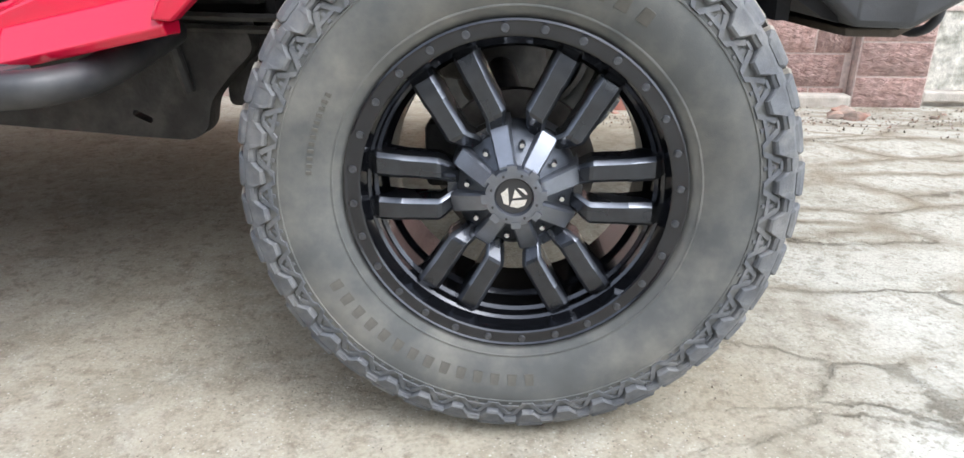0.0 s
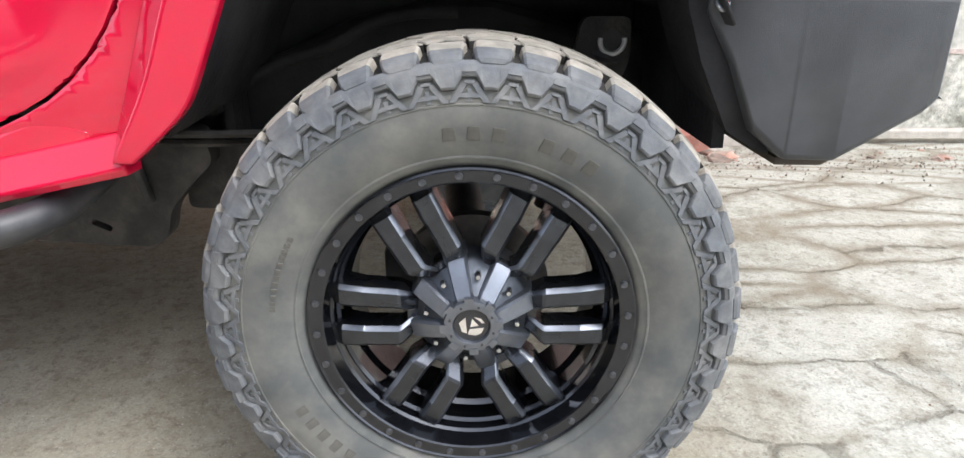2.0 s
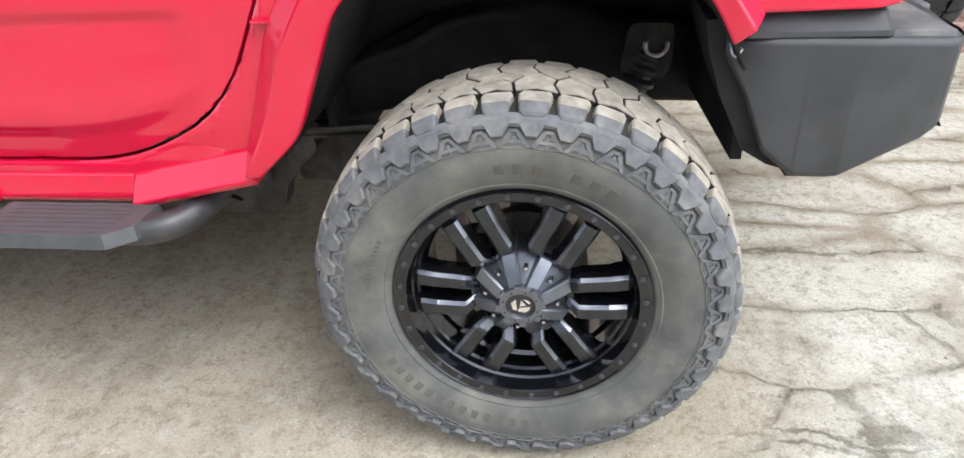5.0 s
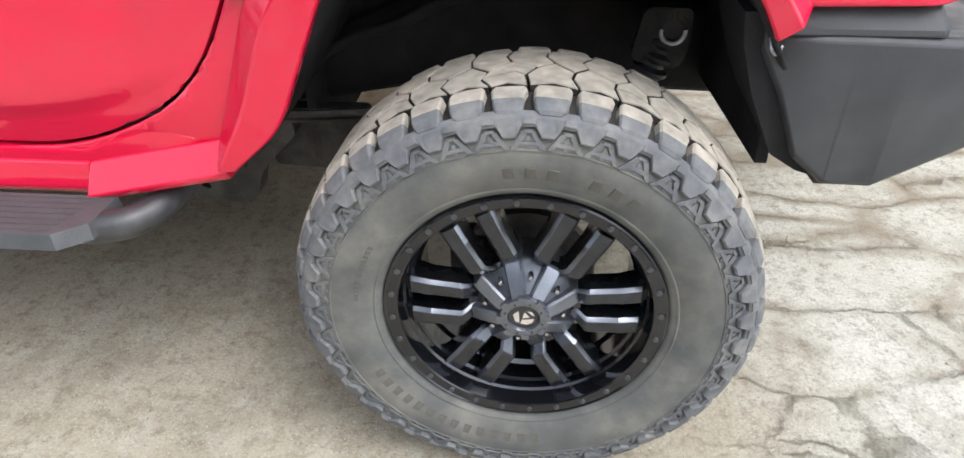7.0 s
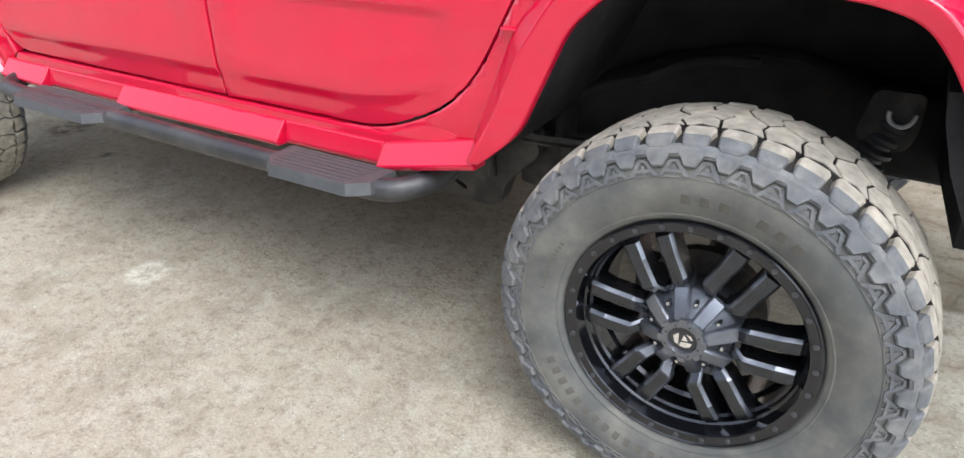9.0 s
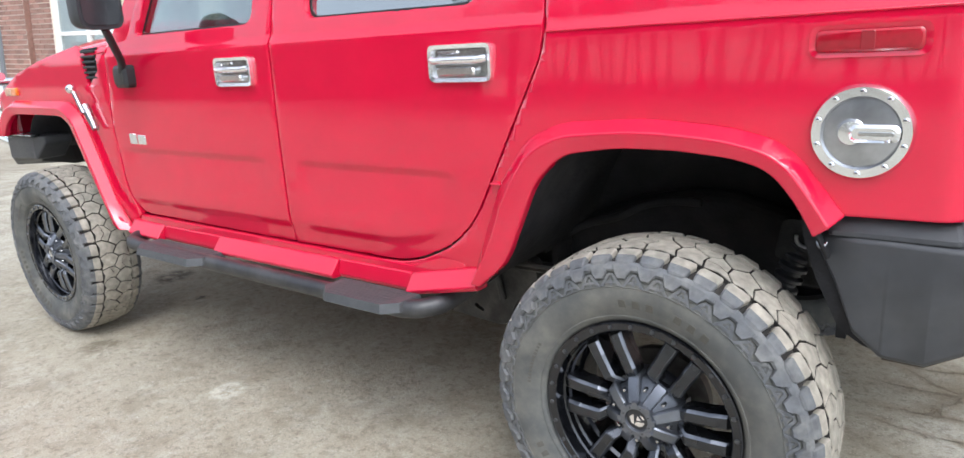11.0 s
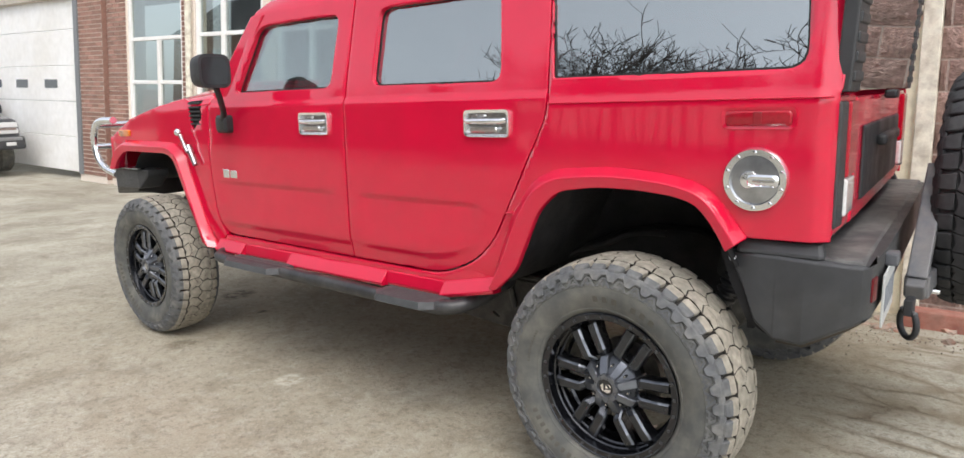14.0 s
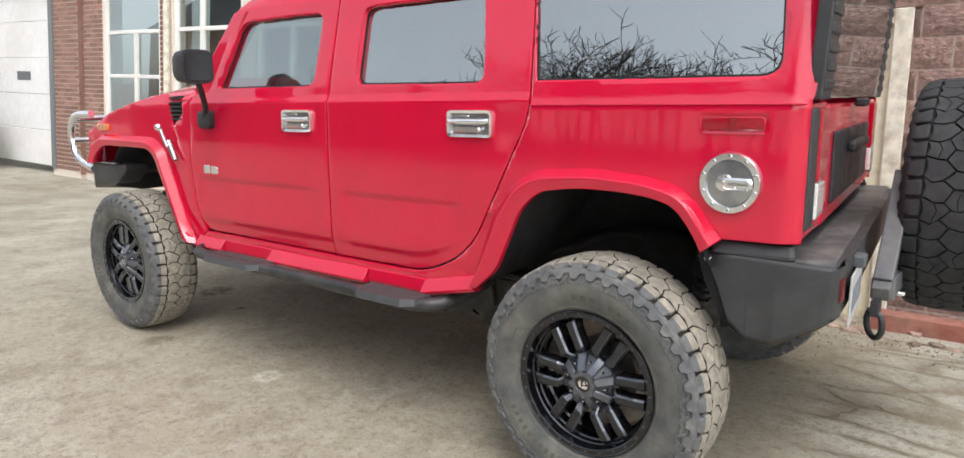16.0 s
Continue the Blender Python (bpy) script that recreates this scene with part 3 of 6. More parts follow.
        part("sill", box_bm(w0 - 0.04, w1 + 0.04, FY - 0.05, FY + 0.12, low - 0.06, low - 0.003), CONCRETE, w, bevel=0.008)
        for z, z2 in zip(rails, rails[1:]):
            whole = plain_top and z > 2.5
            for a, b_ in (((w0, w1),) if whole else ((w0, mid), (mid, w1))):
                pane = part("pane", box_bm(a + 0.05, b_ - 0.05, FY + 0.07, FY + 0.076, z + 0.03, z2 - 0.03), DARK_GLASS, w)
                pane.visible_shadow = False
    notice = part("notice_board", box_bm(-11.85, -11.2, FY + 0.16, FY + 0.17, 1.1, 1.72), material("faded_pink_card", (0.62, 0.36, 0.30), 0.7, vary=0.15, grain=6))
    tagged(notice, "faded pink board propped behind the workshop window", "board")
    room = part("room_behind_windows", box_bm(-12.5, -2.6, FY + 2.5, FY + 2.6, 0.0, 4.5), DARK_ROOM)
    tagged(room, "dim back wall of the workshop room", "wall", kind="structure")
    for name, bm in (("ceiling", box_bm(-30, -6, FY + 0.36, FY + 5, 4.4, 4.6)), ("floor", box_bm(-12.5, -2.6, FY + 0.36, FY + 2.5, -0.2, 0.0))):
        tagged(part(name, bm, DARK_ROOM), "plain dark workshop " + name, name, kind="structure")
    # downpipe on the brick between the windows
    tagged(part("downpipe", tube_bm([(-10.04, FY - 0.07, 0.0), (-10.04, FY - 0.07, 5.0)], 0.05), PALE, smooth=40), "weathered white metal downpipe on the brick pier", "pipe")
    # the yard falls towards the car, so the workshop stands a little askew to it
    pivot = Vector((-12.0, 4.1, 1.9))
    lean = Matrix.Translation(pivot) @ Matrix.Rotation(radians(4.5), 4, Vector((-13.073, 6.036, 0.541))) @ Matrix.Rotation(radians(4.0), 4, "Z") @ Matrix.Translation(-pivot)
    for ob in set(bpy.data.objects) - before:
        if ob.parent is None:
            ob.matrix_basis = lean @ ob.matrix_basis


build_workshop()
tagged(part("wall_return", box_bm(-2.5, -2.2, WALL_Y + 0.31, FY + 1.2, -0.3, 4.6), BRICK_MORTAR), "plain rendered return wall beside the workshop", "wall", kind="structure")

# ---- the red off-road car ----
MID = 1.10          # middle line of the car
HUB = 0.43          # axle height
AXLES = (-3.12, 0.0)
suv = empty("off_road_car", (-1.5, MID, 0), label="boxy bright red off-road SUV, lifted on large black wheels", category="car")
suv_inv = Matrix.Translation((1.5, -MID, 0))


def lean_back(bm):
    """Tilts what stands at the tail above the belt."""
    for v in bm.verts:
        v.co.x += 0.055 * max(0.0, v.co.z - 1.348)
    return bm


def suv_part(name, bm, mat, label="", parent=None, **kw):
    for v in bm.verts:
        if v.co.z > 0.935:  # the tail above the bumper
            v.co.x -= 0.012 * step(0.55, 0.605, v.co.x)
    for v in bm.verts:  # the tail runs slightly forward towards the off side
        v.co.x -= 0.075 * max(0, v.co.y - 0.2) * step(-0.7, 0.2, v.co.x)
    bmesh.ops.transform(bm, matrix=suv_inv, verts=bm.verts)
    return part(name, bm, mat, parent or suv, label, **kw)


def side(x, z):
    """The skin of the car's side: nearly upright, with a shoulder at the belt and leaning in above it."""
    y = 0.10 + 0.016 * step(0.80, 0.62, z) + 0.006 * step(1.05, 1.34, z)
    y += 0.014 * step(1.352, 1.385, z)
    y += 0.10 * max(0, z - 1.385) / 0.44
    return y + 0.05 * step(1.80, 1.90, z)


def quarter_side(x, z):
    y = 0.10 + 0.016 * step(0.80, 0.62, z) + 0.003 * step(1.05, 1.33, z)
    y += 0.006 * step(1.335, 1.349, z)
    y += 0.108 * max(0, z - 1.345) / 0.48
    y += 0.05 * step(1.80, 1.90, z)
    return y + 0.030 * clamp((x - 0.55) / 0.07) ** 2


def door_side(x, z):
    y = side(x, z)
    lo, hi = (-2.40, -1.45) if x < -1.35 else (-1.27, -0.60)
    inside = step(lo - 0.02, lo + 0.05, x) * (1 - step(hi - 0.05, hi + 0.02, x))
    low = 0.742 + 0.9 * max(0.0, x + 0.9) ** 2
    y += 0.009 * inside * (step(0.972, 0.960, z) - clamp((0.955 - z) / (0.955 - low - 0.012)))
    y += 0.008 * step(low + 0.016, low - 0.016, z) * (0.35 + 0.65 * step(lo - 0.02, lo + 0.05, x)) * (1 - step(-0.70, -0.56, x))
    return y


def both_sides(name, make, mat, label="", **kw):
    a = suv_part(name, make(), mat, label, **kw)
    suv_part(name, mirrored(make(), MID), mat, label, **kw)
    return a


WIN_F = rounded([(-2.20, 1.425), (-1.455, 1.425), (-1.445, 1.745), (-2.02, 1.745), (-2.07, 1.72)], [0.02, 0.05, 0.05, 0.03, 0.03])
WIN_R = rounded([(-1.185, 1.425), (-0.50, 1.418), (-0.545, 1.745), (-1.185, 1.745)], [0.05, 0.05, 0.05, 0.05])
BELT_Q = 1.338
WIN_Q = rounded([(-0.275, 1.42), (0.53, 1.414), (0.505, 1.745), (-0.325, 1.745)], [0.008, 0.06, 0.05, 0.02])
FRONT_DOOR = rounded([(-2.435, 1.40), (-2.46, 1.05), (-2.435, 0.80), (-2.38, 0.685), (-1.352, 0.678), (-1.352, 1.835), (-1.99, 1.835), (-2.10, 1.80), (-2.275, 1.41)],
                     [0.02, 0.05, 0.08, 0.08, 0.01, 0.01, 0.05, 0.04, 0.02])
REAR_DOOR = rounded([(-1.342, 0.678), (-0.80, 0.678), (-0.56, 0.785), (-0.29, 1.31), (-0.335, 1.835), (-1.342, 1.835)], [0.01, 0.10, 0.14, 0.06, 0.01, 0.01])

both_sides("front_door", lambda: sheet_bm(FRONT_DOOR, (WIN_F,), door_side, dx=0.04, dz=0.010), RED, smooth=50, solid=0.045, bevel=0.005)
both_sides("rear_door", lambda: sheet_bm(REAR_DOOR, (WIN_R,), door_side, dx=0.02, dz=0.010), RED, smooth=50, solid=0.045, bevel=0.005)
ARCH_R = [(-0.44, 0.66), (-0.34, 0.98), (-0.26, 1.07), (-0.08, 1.10), (0.17, 1.10), (0.29, 1.05), (0.35, 0.94)]
edge = [q for q in REAR_DOOR if q[0] > -0.95]
edge = [(x + 0.008 * step(0.80, 0.95, z), z - 0.008 * step(1.0, 0.80, z) + 0.0) for x, z in edge]
edge = sorted(edge, key=lambda q: -math.atan2(q[1] - 1.25, q[0] + 1.1) if q[1] > 0 else 0)
QUARTER = edge + [(-0.96, 0.668), (-0.96, 0.645), (-0.80, 0.645)] + [(-0.50, 0.695)] + ARCH_R[1:] + [(0.36, 0.945), (0.620, 0.95), (0.622, 1.345), (0.667, 1.835)]
both_sides("quarter_panel", lambda: sheet_bm(QUARTER, (WIN_Q,), quarter_side, dx=0.02, dz=0.014), RED, smooth=50, solid=0.012)
both_sides("belt_line", lambda: tube_bm([(-0.285, 0.1025, BELT_Q), (0.58, 0.1025, BELT_Q), (0.612, 0.112, BELT_Q)], 0.0032, 8), RED, smooth=60)
FENDER = [(-3.62, 1.00), (-3.60, 1.20), (-3.35, 1.30), (-3.0, 1.37), (-2.72, 1.41), (-2.66, 1.385), (-2.62, 1.23), (-2.52, 1.30), (-2.52, 1.40), (-2.442, 1.40), (-2.468, 1.05), (-2.443, 0.80), (-2.39, 0.675), (-2.50, 0.60),
          (-2.60, 0.78), (-2.78, 1.11), (-2.85, 1.14), (-3.40, 1.14), (-3.52, 1.08), (-3.56, 0.99)]
both_sides("front_fender", lambda: sheet_bm(FENDER, (), side, dx=0.08, dz=0.03), RED, smooth=50, solid=0.03, bevel=0.004)
both_sides("sill", lambda: sheet_bm([(-2.46, 0.60), (-2.38, 0.676), (-0.80, 0.669), (-0.66, 0.72), (-0.58, 0.70), (-0.60, 0.65), (-0.80, 0.60)], (), lambda x, z: 0.108, dz=0.05), RED, solid=0.08, bevel=0.006)


def band(points, n):
    """Even points along a polyline in x and z."""
    d = [0]
    for a, b in zip(points, points[1:]):
        d.append(d[-1] + math.dist(a, b))
    return [(float(np.interp(t, d, [p[0] for p in points])), float(np.interp(t, d, [p[1] for p in points]))) for t in np.linspace(0, d[-1], n)]


def flare_bm(outer, inner, face=0.052, n=90):
    """A wheel-arch flare: a bright upper strip sloping out to a ridge, a broad face below it and a short return."""
    o, i = band([p[:2] for p in outer], n), band(inner, n)
    mid = [(a[0] * 0.60 + b[0] * 0.40, a[1] * 0.60 + b[1] * 0.40) for a, b in zip(o, i)]
    rings = []
    for a, b, c in zip(o, mid, i):
        rings.append([(a[0], 0.112, a[1]), (a[0], 0.094, a[1]), (b[0], face, b[1]), (c[0], face + 0.008, c[1]), (c[0], 0.088, c[1]), (b[0], 0.105, b[1])])
    bm = bmesh.new()
    grow(bm, rings)
    return fixed(bm)


def soft(points, r=0.05):
    """An open outline with softened corners."""
    q = rounded([(2 * points[0][0] - points[1][0], 2 * points[0][1] - points[1][1])] + points + [(2 * points[-1][0] - points[-2][0], 2 * points[-1][1] - points[-2][1])], [0] + [0] + [r] * (len(points) - 2) + [0, 0])
    return q[1:-1]


FLARE_R_OUT = soft([(-0.545, 0.668), (-0.440, 0.950), (-0.343, 1.080), (-0.240, 1.122), (-0.02, 1.134), (0.155, 1.120), (0.262, 1.093), (0.312, 1.055), (0.396, 0.945)], 0.04)
FLARE_R_IN = soft([(-0.500, 0.662), (-0.408, 0.742), (-0.306, 0.972), (-0.225, 1.047), (-0.08, 1.068), (0.060, 1.068), (0.188, 1.056), (0.258, 1.034), (0.312, 0.968), (0.346, 0.905)], 0.04)
FLARE_F_OUT = soft([(-2.46, 0.595), (-2.53, 0.68), (-2.725, 1.115), (-2.84, 1.168), (-3.44, 1.172), (-3.56, 1.12), (-3.63, 0.99)], 0.05)
FLARE_F_IN = soft([(-2.56, 0.62), (-2.62, 0.74), (-2.79, 1.075), (-2.87, 1.105), (-3.38, 1.108), (-3.49, 1.05), (-3.545, 0.99)], 0.05)
for name, o, i in (("rear_fender_flare", FLARE_R_OUT, FLARE_R_IN), ("front_fender_flare", FLARE_F_OUT, FLARE_F_IN)):
    both_sides(name, lambda: flare_bm(o, i), RED, smooth=28, bevel=0.004)


def moulding_bm(x0, x1, z_top0, z_top1, out=0.062):
    rings = []
    for t in np.linspace(0, 1, 6):
        x, zt = x0 + (x1 - x0) * t, z_top0 + (z_top1 - z_top0) * t
        rings.append([(x, 0.12, zt), (x, 0.103, zt), (x, out, zt - 0.050), (x, out + 0.01, zt - 0.064), (x, 0.12, zt - 0.066)])
    bm = bmesh.new()
    grow(bm, rings)
    return fixed(bm)


for x0, x1, a, b in ((-2.44, -2.20, 0.652, 0.648), (-1.80, -1.12, 0.646, 0.648), (-0.79, -0.515, 0.648, 0.706)):
    both_sides("rocker_moulding", lambda: moulding_bm(x0, x1, a, b), RED, bevel=0.004)
both_sides("rocker_moulding", lambda: moulding_bm(-2.197, -1.803, 0.647, 0.646, 0.092), RED, bevel=0.004)
both_sides("rocker_moulding", lambda: moulding_bm(-1.117, -0.793, 0.648, 0.648, 0.092), RED, bevel=0.004)

both_sides("flare_tab", lambda: fixed(box_bm(-0.464, -0.428, 0.086, 0.106, 0.949, 0.956)), RED, bevel=0.002)
# running boards: a bent tube with two flat treads
TUBE = material("scuffed_black_tube", (0.026, 0.027, 0.030), 0.38, vary=0.3, grain=14, rough_vary=0.12, stain=(0.085, 0.082, 0.075), stain_scale=9, stain_amount=0.6)
STEP_TREAD = material("ribbed_step_plastic", (0.062, 0.066, 0.069), 0.5, vary=0.15, grain=30, bump=0.2, bump_scale=300)
for mirror in (False, True):
    pts = curve_pts([(-2.42, 0.30, 0.60), (-2.36, 0.06, 0.585), (-2.22, 0.015, 0.575), (-1.6, 0.012, 0.572), (-0.86, 0.012, 0.568), (-0.735, 0.018, 0.569), (-0.680, 0.055, 0.573), (-0.652, 0.13, 0.583), (-0.64, 0.34, 0.62)], 6)
    bm = tube_bm(pts, 0.029, 12)
    suv_part("running_board", mirrored(bm, MID) if mirror else bm, TUBE, "black tubular running board", smooth=45)
    for x0, x1 in ((-2.20, -1.74), (-1.075, -0.735)):
        out = [(x0 + 0.05, -0.062), (x1 - 0.045, -0.062), (x1, -0.025), (x1 + 0.005, 0.075), (x0, 0.075), (x0, -0.02)]
        bm = bmesh.new()
        lo = [bm.verts.new((x, y, 0.570)) for x, y in out]
        hi = [bm.verts.new((x + (0.006 if x < (x0 + x1) / 2 else -0.006), y + 0.008 * (1 if y < 0 else -0.5), 0.598)) for x, y in out]
        bm.faces.new(lo[::-1]), bm.faces.new(hi)
        for k in range(len(out)):
            j = (k + 1) % len(out)
            bm.faces.new((lo[k], lo[j], hi[j], hi[k]))
        for k in range(7):
            y = -0.044 + k * 0.017
            box_bm(x0 + 0.04, x1 - 0.06 + k * 0.005, y, y + 0.009, 0.598, 0.5995, bm)
        fixed(bm)
        if mirror:
            mirrored(bm, MID)
        tread = suv_part("step_tread", bm, STEP_TREAD, "grey ribbed plastic step", bevel=0.008)

# glass
def pane_y(z, name):
    return 0.113 + 0.108 * (z - 1.345) / 0.48 if name == "quarter_window" else 0.134 + 0.10 * max(0, z - 1.385) / 0.44


SIDE_GLASS = glass("front_side_glass", (0.70, 0.76, 0.75), 0.24)
TINTED = glass("tinted_rear_glass", (0.30, 0.315, 0.33), 0.42)
for name, outline, mat, fn in (("front_window", WIN_F, SIDE_GLASS, side), ("rear_window", WIN_R, TINTED, side), ("quarter_window", WIN_Q, TINTED, quarter_side)):
    cx, cz = sum(p[0] for p in outline) / len(outline), sum(p[1] for p in outline) / len(outline)
    big = [(cx + (x - cx) * 1.02, cz + (z - cz) * 1.03) for x, z in outline]
    small = [(cx + (x - cx) * 0.984, cz + (z - cz) * 0.962) for x, z in outline]
    for mirror in (False, True):
        bm = sheet_bm(big, (), lambda x, z: pane_y(z, name) + (0.008 if name == "quarter_window" else 0.012), dz=0.5)
        pane = suv_part(name, mirrored(bm, MID) if mirror else bm, mat, "tinted window glass", solid=0.004)
        pane.visible_shadow = False
        bm = sheet_bm(outline, (small,), lambda x, z: pane_y(z, name) + (0.003 if name == "quarter_window" else 0.008), dz=0.5)
        suv_part("window_seal", mirrored(bm, MID) if mirror else bm, SEAL, solid=0.006)

# roof, windscreen, bonnet, nose
def roof_bm():
    bm = bmesh.new()
    prof = [(0.215, 1.80), (0.235, 1.86), (0.29, 1.905), (0.40, 1.925), (1.10, 1.94), (1.80, 1.925), (1.91, 1.905), (1.965, 1.86), (1.985, 1.80)]
    rings = []
    for x, s in ((-2.12, -0.06), (-2.02, -0.015), (-1.7, 0), (-0.5, 0.0), (0.45, 0.0), (0.60, -0.03)):
        rings.append([(x, y, z + s * step(1.80, 1.9, z)) for y, z in prof] + [(x, 1.9, 1.79), (x, 0.3, 1.79)])
    grow(bm, rings)
    return fixed(bm)


suv_part("roof", roof_bm(), RED, smooth=50, bevel=0.004)
bm = bmesh.new()
grow(bm, [[(-2.47, 0.24, 1.46), (-2.47, 1.96, 1.46), (-2.13, 1.90, 1.86), (-2.13, 0.30, 1.86)], [(-2.45, 0.24, 1.46), (-2.45, 1.96, 1.46), (-2.11, 1.90, 1.86), (-2.11, 0.30, 1.86)]])
wind = suv_part("windscreen", fixed(bm), SIDE_GLASS, "clear upright windscreen")
wind.visible_shadow = False
for y0, y1 in ((0.145, 0.25), (1.95, 2.055)):
    bm = bmesh.new()
    grow(bm, [[(-2.50, y0, 1.38), (-2.50, y1, 1.38), (-2.36, y1, 1.38), (-2.29, y0, 1.38)], [(-2.13, y0 + (0.06 if y0 < 1 else -0.06), 1.80), (-2.13, y1 + (0.06 if y0 < 1 else -0.06), 1.80), (-2.02, y1 + (0.06 if y0 < 1 else -0.06), 1.80), (-2.02, y0 + (0.06 if y0 < 1 else -0.06), 1.80)]])
    suv_part("windscreen_pillar", fixed(bm), RED, bevel=0.01)


def bonnet_bm():
    bm = bmesh.new()
    rings = []
    for x, z, e in ((-2.44, 1.46, 0.0), (-2.70, 1.445, 0.0), (-3.0, 1.415, 0.0), (-3.35, 1.36, 0.005), (-3.60, 1.29, 0.02), (-3.72, 1.22, 0.05), (-3.76, 1.10, 0.08)):
        lowz = z - 0.06
        rings.append([(x, 0.108 + e, lowz - 0.03), (x, 0.125 + e, lowz), (x, 0.20 + e, z - 0.018), (x, 0.32, z - 0.006), (x, 0.40, z + 0.03), (x, 1.10, z + 0.045), (x, 1.80, z + 0.03), (x, 1.88, z - 0.006),
                      (x, 2.0 - e, z - 0.018), (x, 2.075 - e, lowz), (x, 2.092 - e, lowz - 0.03), (x, 1.9, lowz - 0.06), (x, 0.3, lowz - 0.06)])
    grow(bm, rings)
    return fixed(bm)


suv_part("bonnet", bonnet_bm(), RED, smooth=40, bevel=0.006)
GRILLE = material("chrome_grille", (0.75, 0.76, 0.78), 0.15, metal=1.0, vary=0.05)
suv_part("nose_panel", fixed(box_bm(-3.80, -3.62, 0.16, 2.04, 0.98, 1.19)), RED, bevel=0.02)
for k in range(7):
    y = 0.62 + k * 0.16
    suv_part("grille_bar", box_bm(-3.82, -3.803, y, y + 0.09, 1.0, 1.17), GRILLE, bevel=0.01)
for y in (0.28, 1.72):
    bm = lathe_bm([(0.0, 0), (0.075, 0.0), (0.085, 0.02), (0.085, 0.05)], 20)
    bmesh.ops.transform(bm, matrix=Matrix.Translation((-3.815, y + 0.1, 1.085)) @ Matrix.Rotation(radians(-90), 4, "Z"), verts=bm.verts)
    suv_part("headlight", bm, CHROME, smooth=40)
# front bumper: black, with cut-back ends
bm = bmesh.new()
rings = []
for x, y, lo in ((-3.26, 0.13, 0.95), (-3.34, 0.11, 0.87), (-3.62, 0.10, 0.865), (-3.86, 0.20, 0.80), (-3.98, 0.50, 0.76), (-4.0, 1.10, 0.76), (-3.98, 1.70, 0.76), (-3.86, 2.0, 0.80), (-3.62, 2.10, 0.865), (-3.34, 2.09, 0.87), (-3.26, 2.07, 0.95)):
    ins = 0.16 if 0.3 < y < 1.9 else 0.0
    iy = 0.14 if y < 0.3 else (-0.14 if y > 1.9 else 0)
    rings.append([(x, y, 0.99), (x, y, lo), (x + ins, y + iy, lo), (x + ins, y + iy, 0.99)])
grow(bm, rings)
suv_part("front_bumper", fixed(bm), BUMPER, "black front bumper", bevel=0.01)
suv_part("bumper_edge", fixed(box_bm(-3.62, -3.30, 0.088, 0.135, 0.9925, 1.000)), BRUSHED, "bright metal edge on the front bumper", bevel=0.002)
# chrome brush guard
for y in (0.20, 0.52, 1.68, 2.0):
    loop = curve_pts([(-3.84, y, 0.93), (-4.02, y, 0.97), (-4.12, y, 1.06), (-4.12, y, 1.20), (-4.02, y, 1.28), (-3.80, y, 1.29)], 5)
    suv_part("brush_guard_loop", tube_bm(loop, 0.024, 10), CHROME, "chrome tubular brush guard", smooth=45)
suv_part("brush_guard_bar", tube_bm(curve_pts([(-4.07, 0.20, 1.255), (-4.09, 0.6, 1.26), (-4.10, 1.1, 1.26), (-4.09, 1.6, 1.26), (-4.07, 2.0, 1.255)], 5), 0.022, 10), CHROME, smooth=45)
suv_part("brush_guard_bar", tube_bm([(-4.11, 0.20, 1.11), (-4.11, 2.0, 1.11)], 0.02, 10), CHROME, smooth=45)

# underbody: floor, frame rails, arch liners
suv_part("floor_pan", fixed(box_bm(-2.45, -0.50, 0.42, 1.78, 0.66, 0.72)), CHASSIS)


def liner_bm(x0, x1, top, y1, front_low, rear_low, y0=0.082):
    prof = soft([(x0 - 0.03, front_low), (x0 + 0.10, top - 0.13), (x0 + 0.2, top - 0.01), ((x0 + x1) / 2, top + 0.01), (x1 - 0.12, top - 0.02), (x1 - 0.03, top - 0.12), (x1 + 0.03, rear_low)], 0.08)
    bm = bmesh.new()
    a = [bm.verts.new((x, y0, z)) for x, z in prof]
    b_ = [bm.verts.new((x, y1, z)) for x, z in prof]
    c = [bm.verts.new((x, y1, min(z, 0.64))) for x, z in prof]
    for i in range(len(prof) - 1):
        bm.faces.new((a[i], a[i + 1], b_[i + 1], b_[i]))
        bm.faces.new((b_[i], b_[i + 1], c[i + 1], c[i]))
    return bm


both_sides("wheel_well_liner", lambda: liner_bm(-0.425, 0.345, 1.096, 0.62, 0.70, 0.86), LINER, smooth=40, solid=0.006)
both_sides("wheel_well_liner", lambda: liner_bm(-3.52, -2.56, 1.115, 0.60, 0.9, 0.60, 0.13), LINER, smooth=40, solid=0.006)
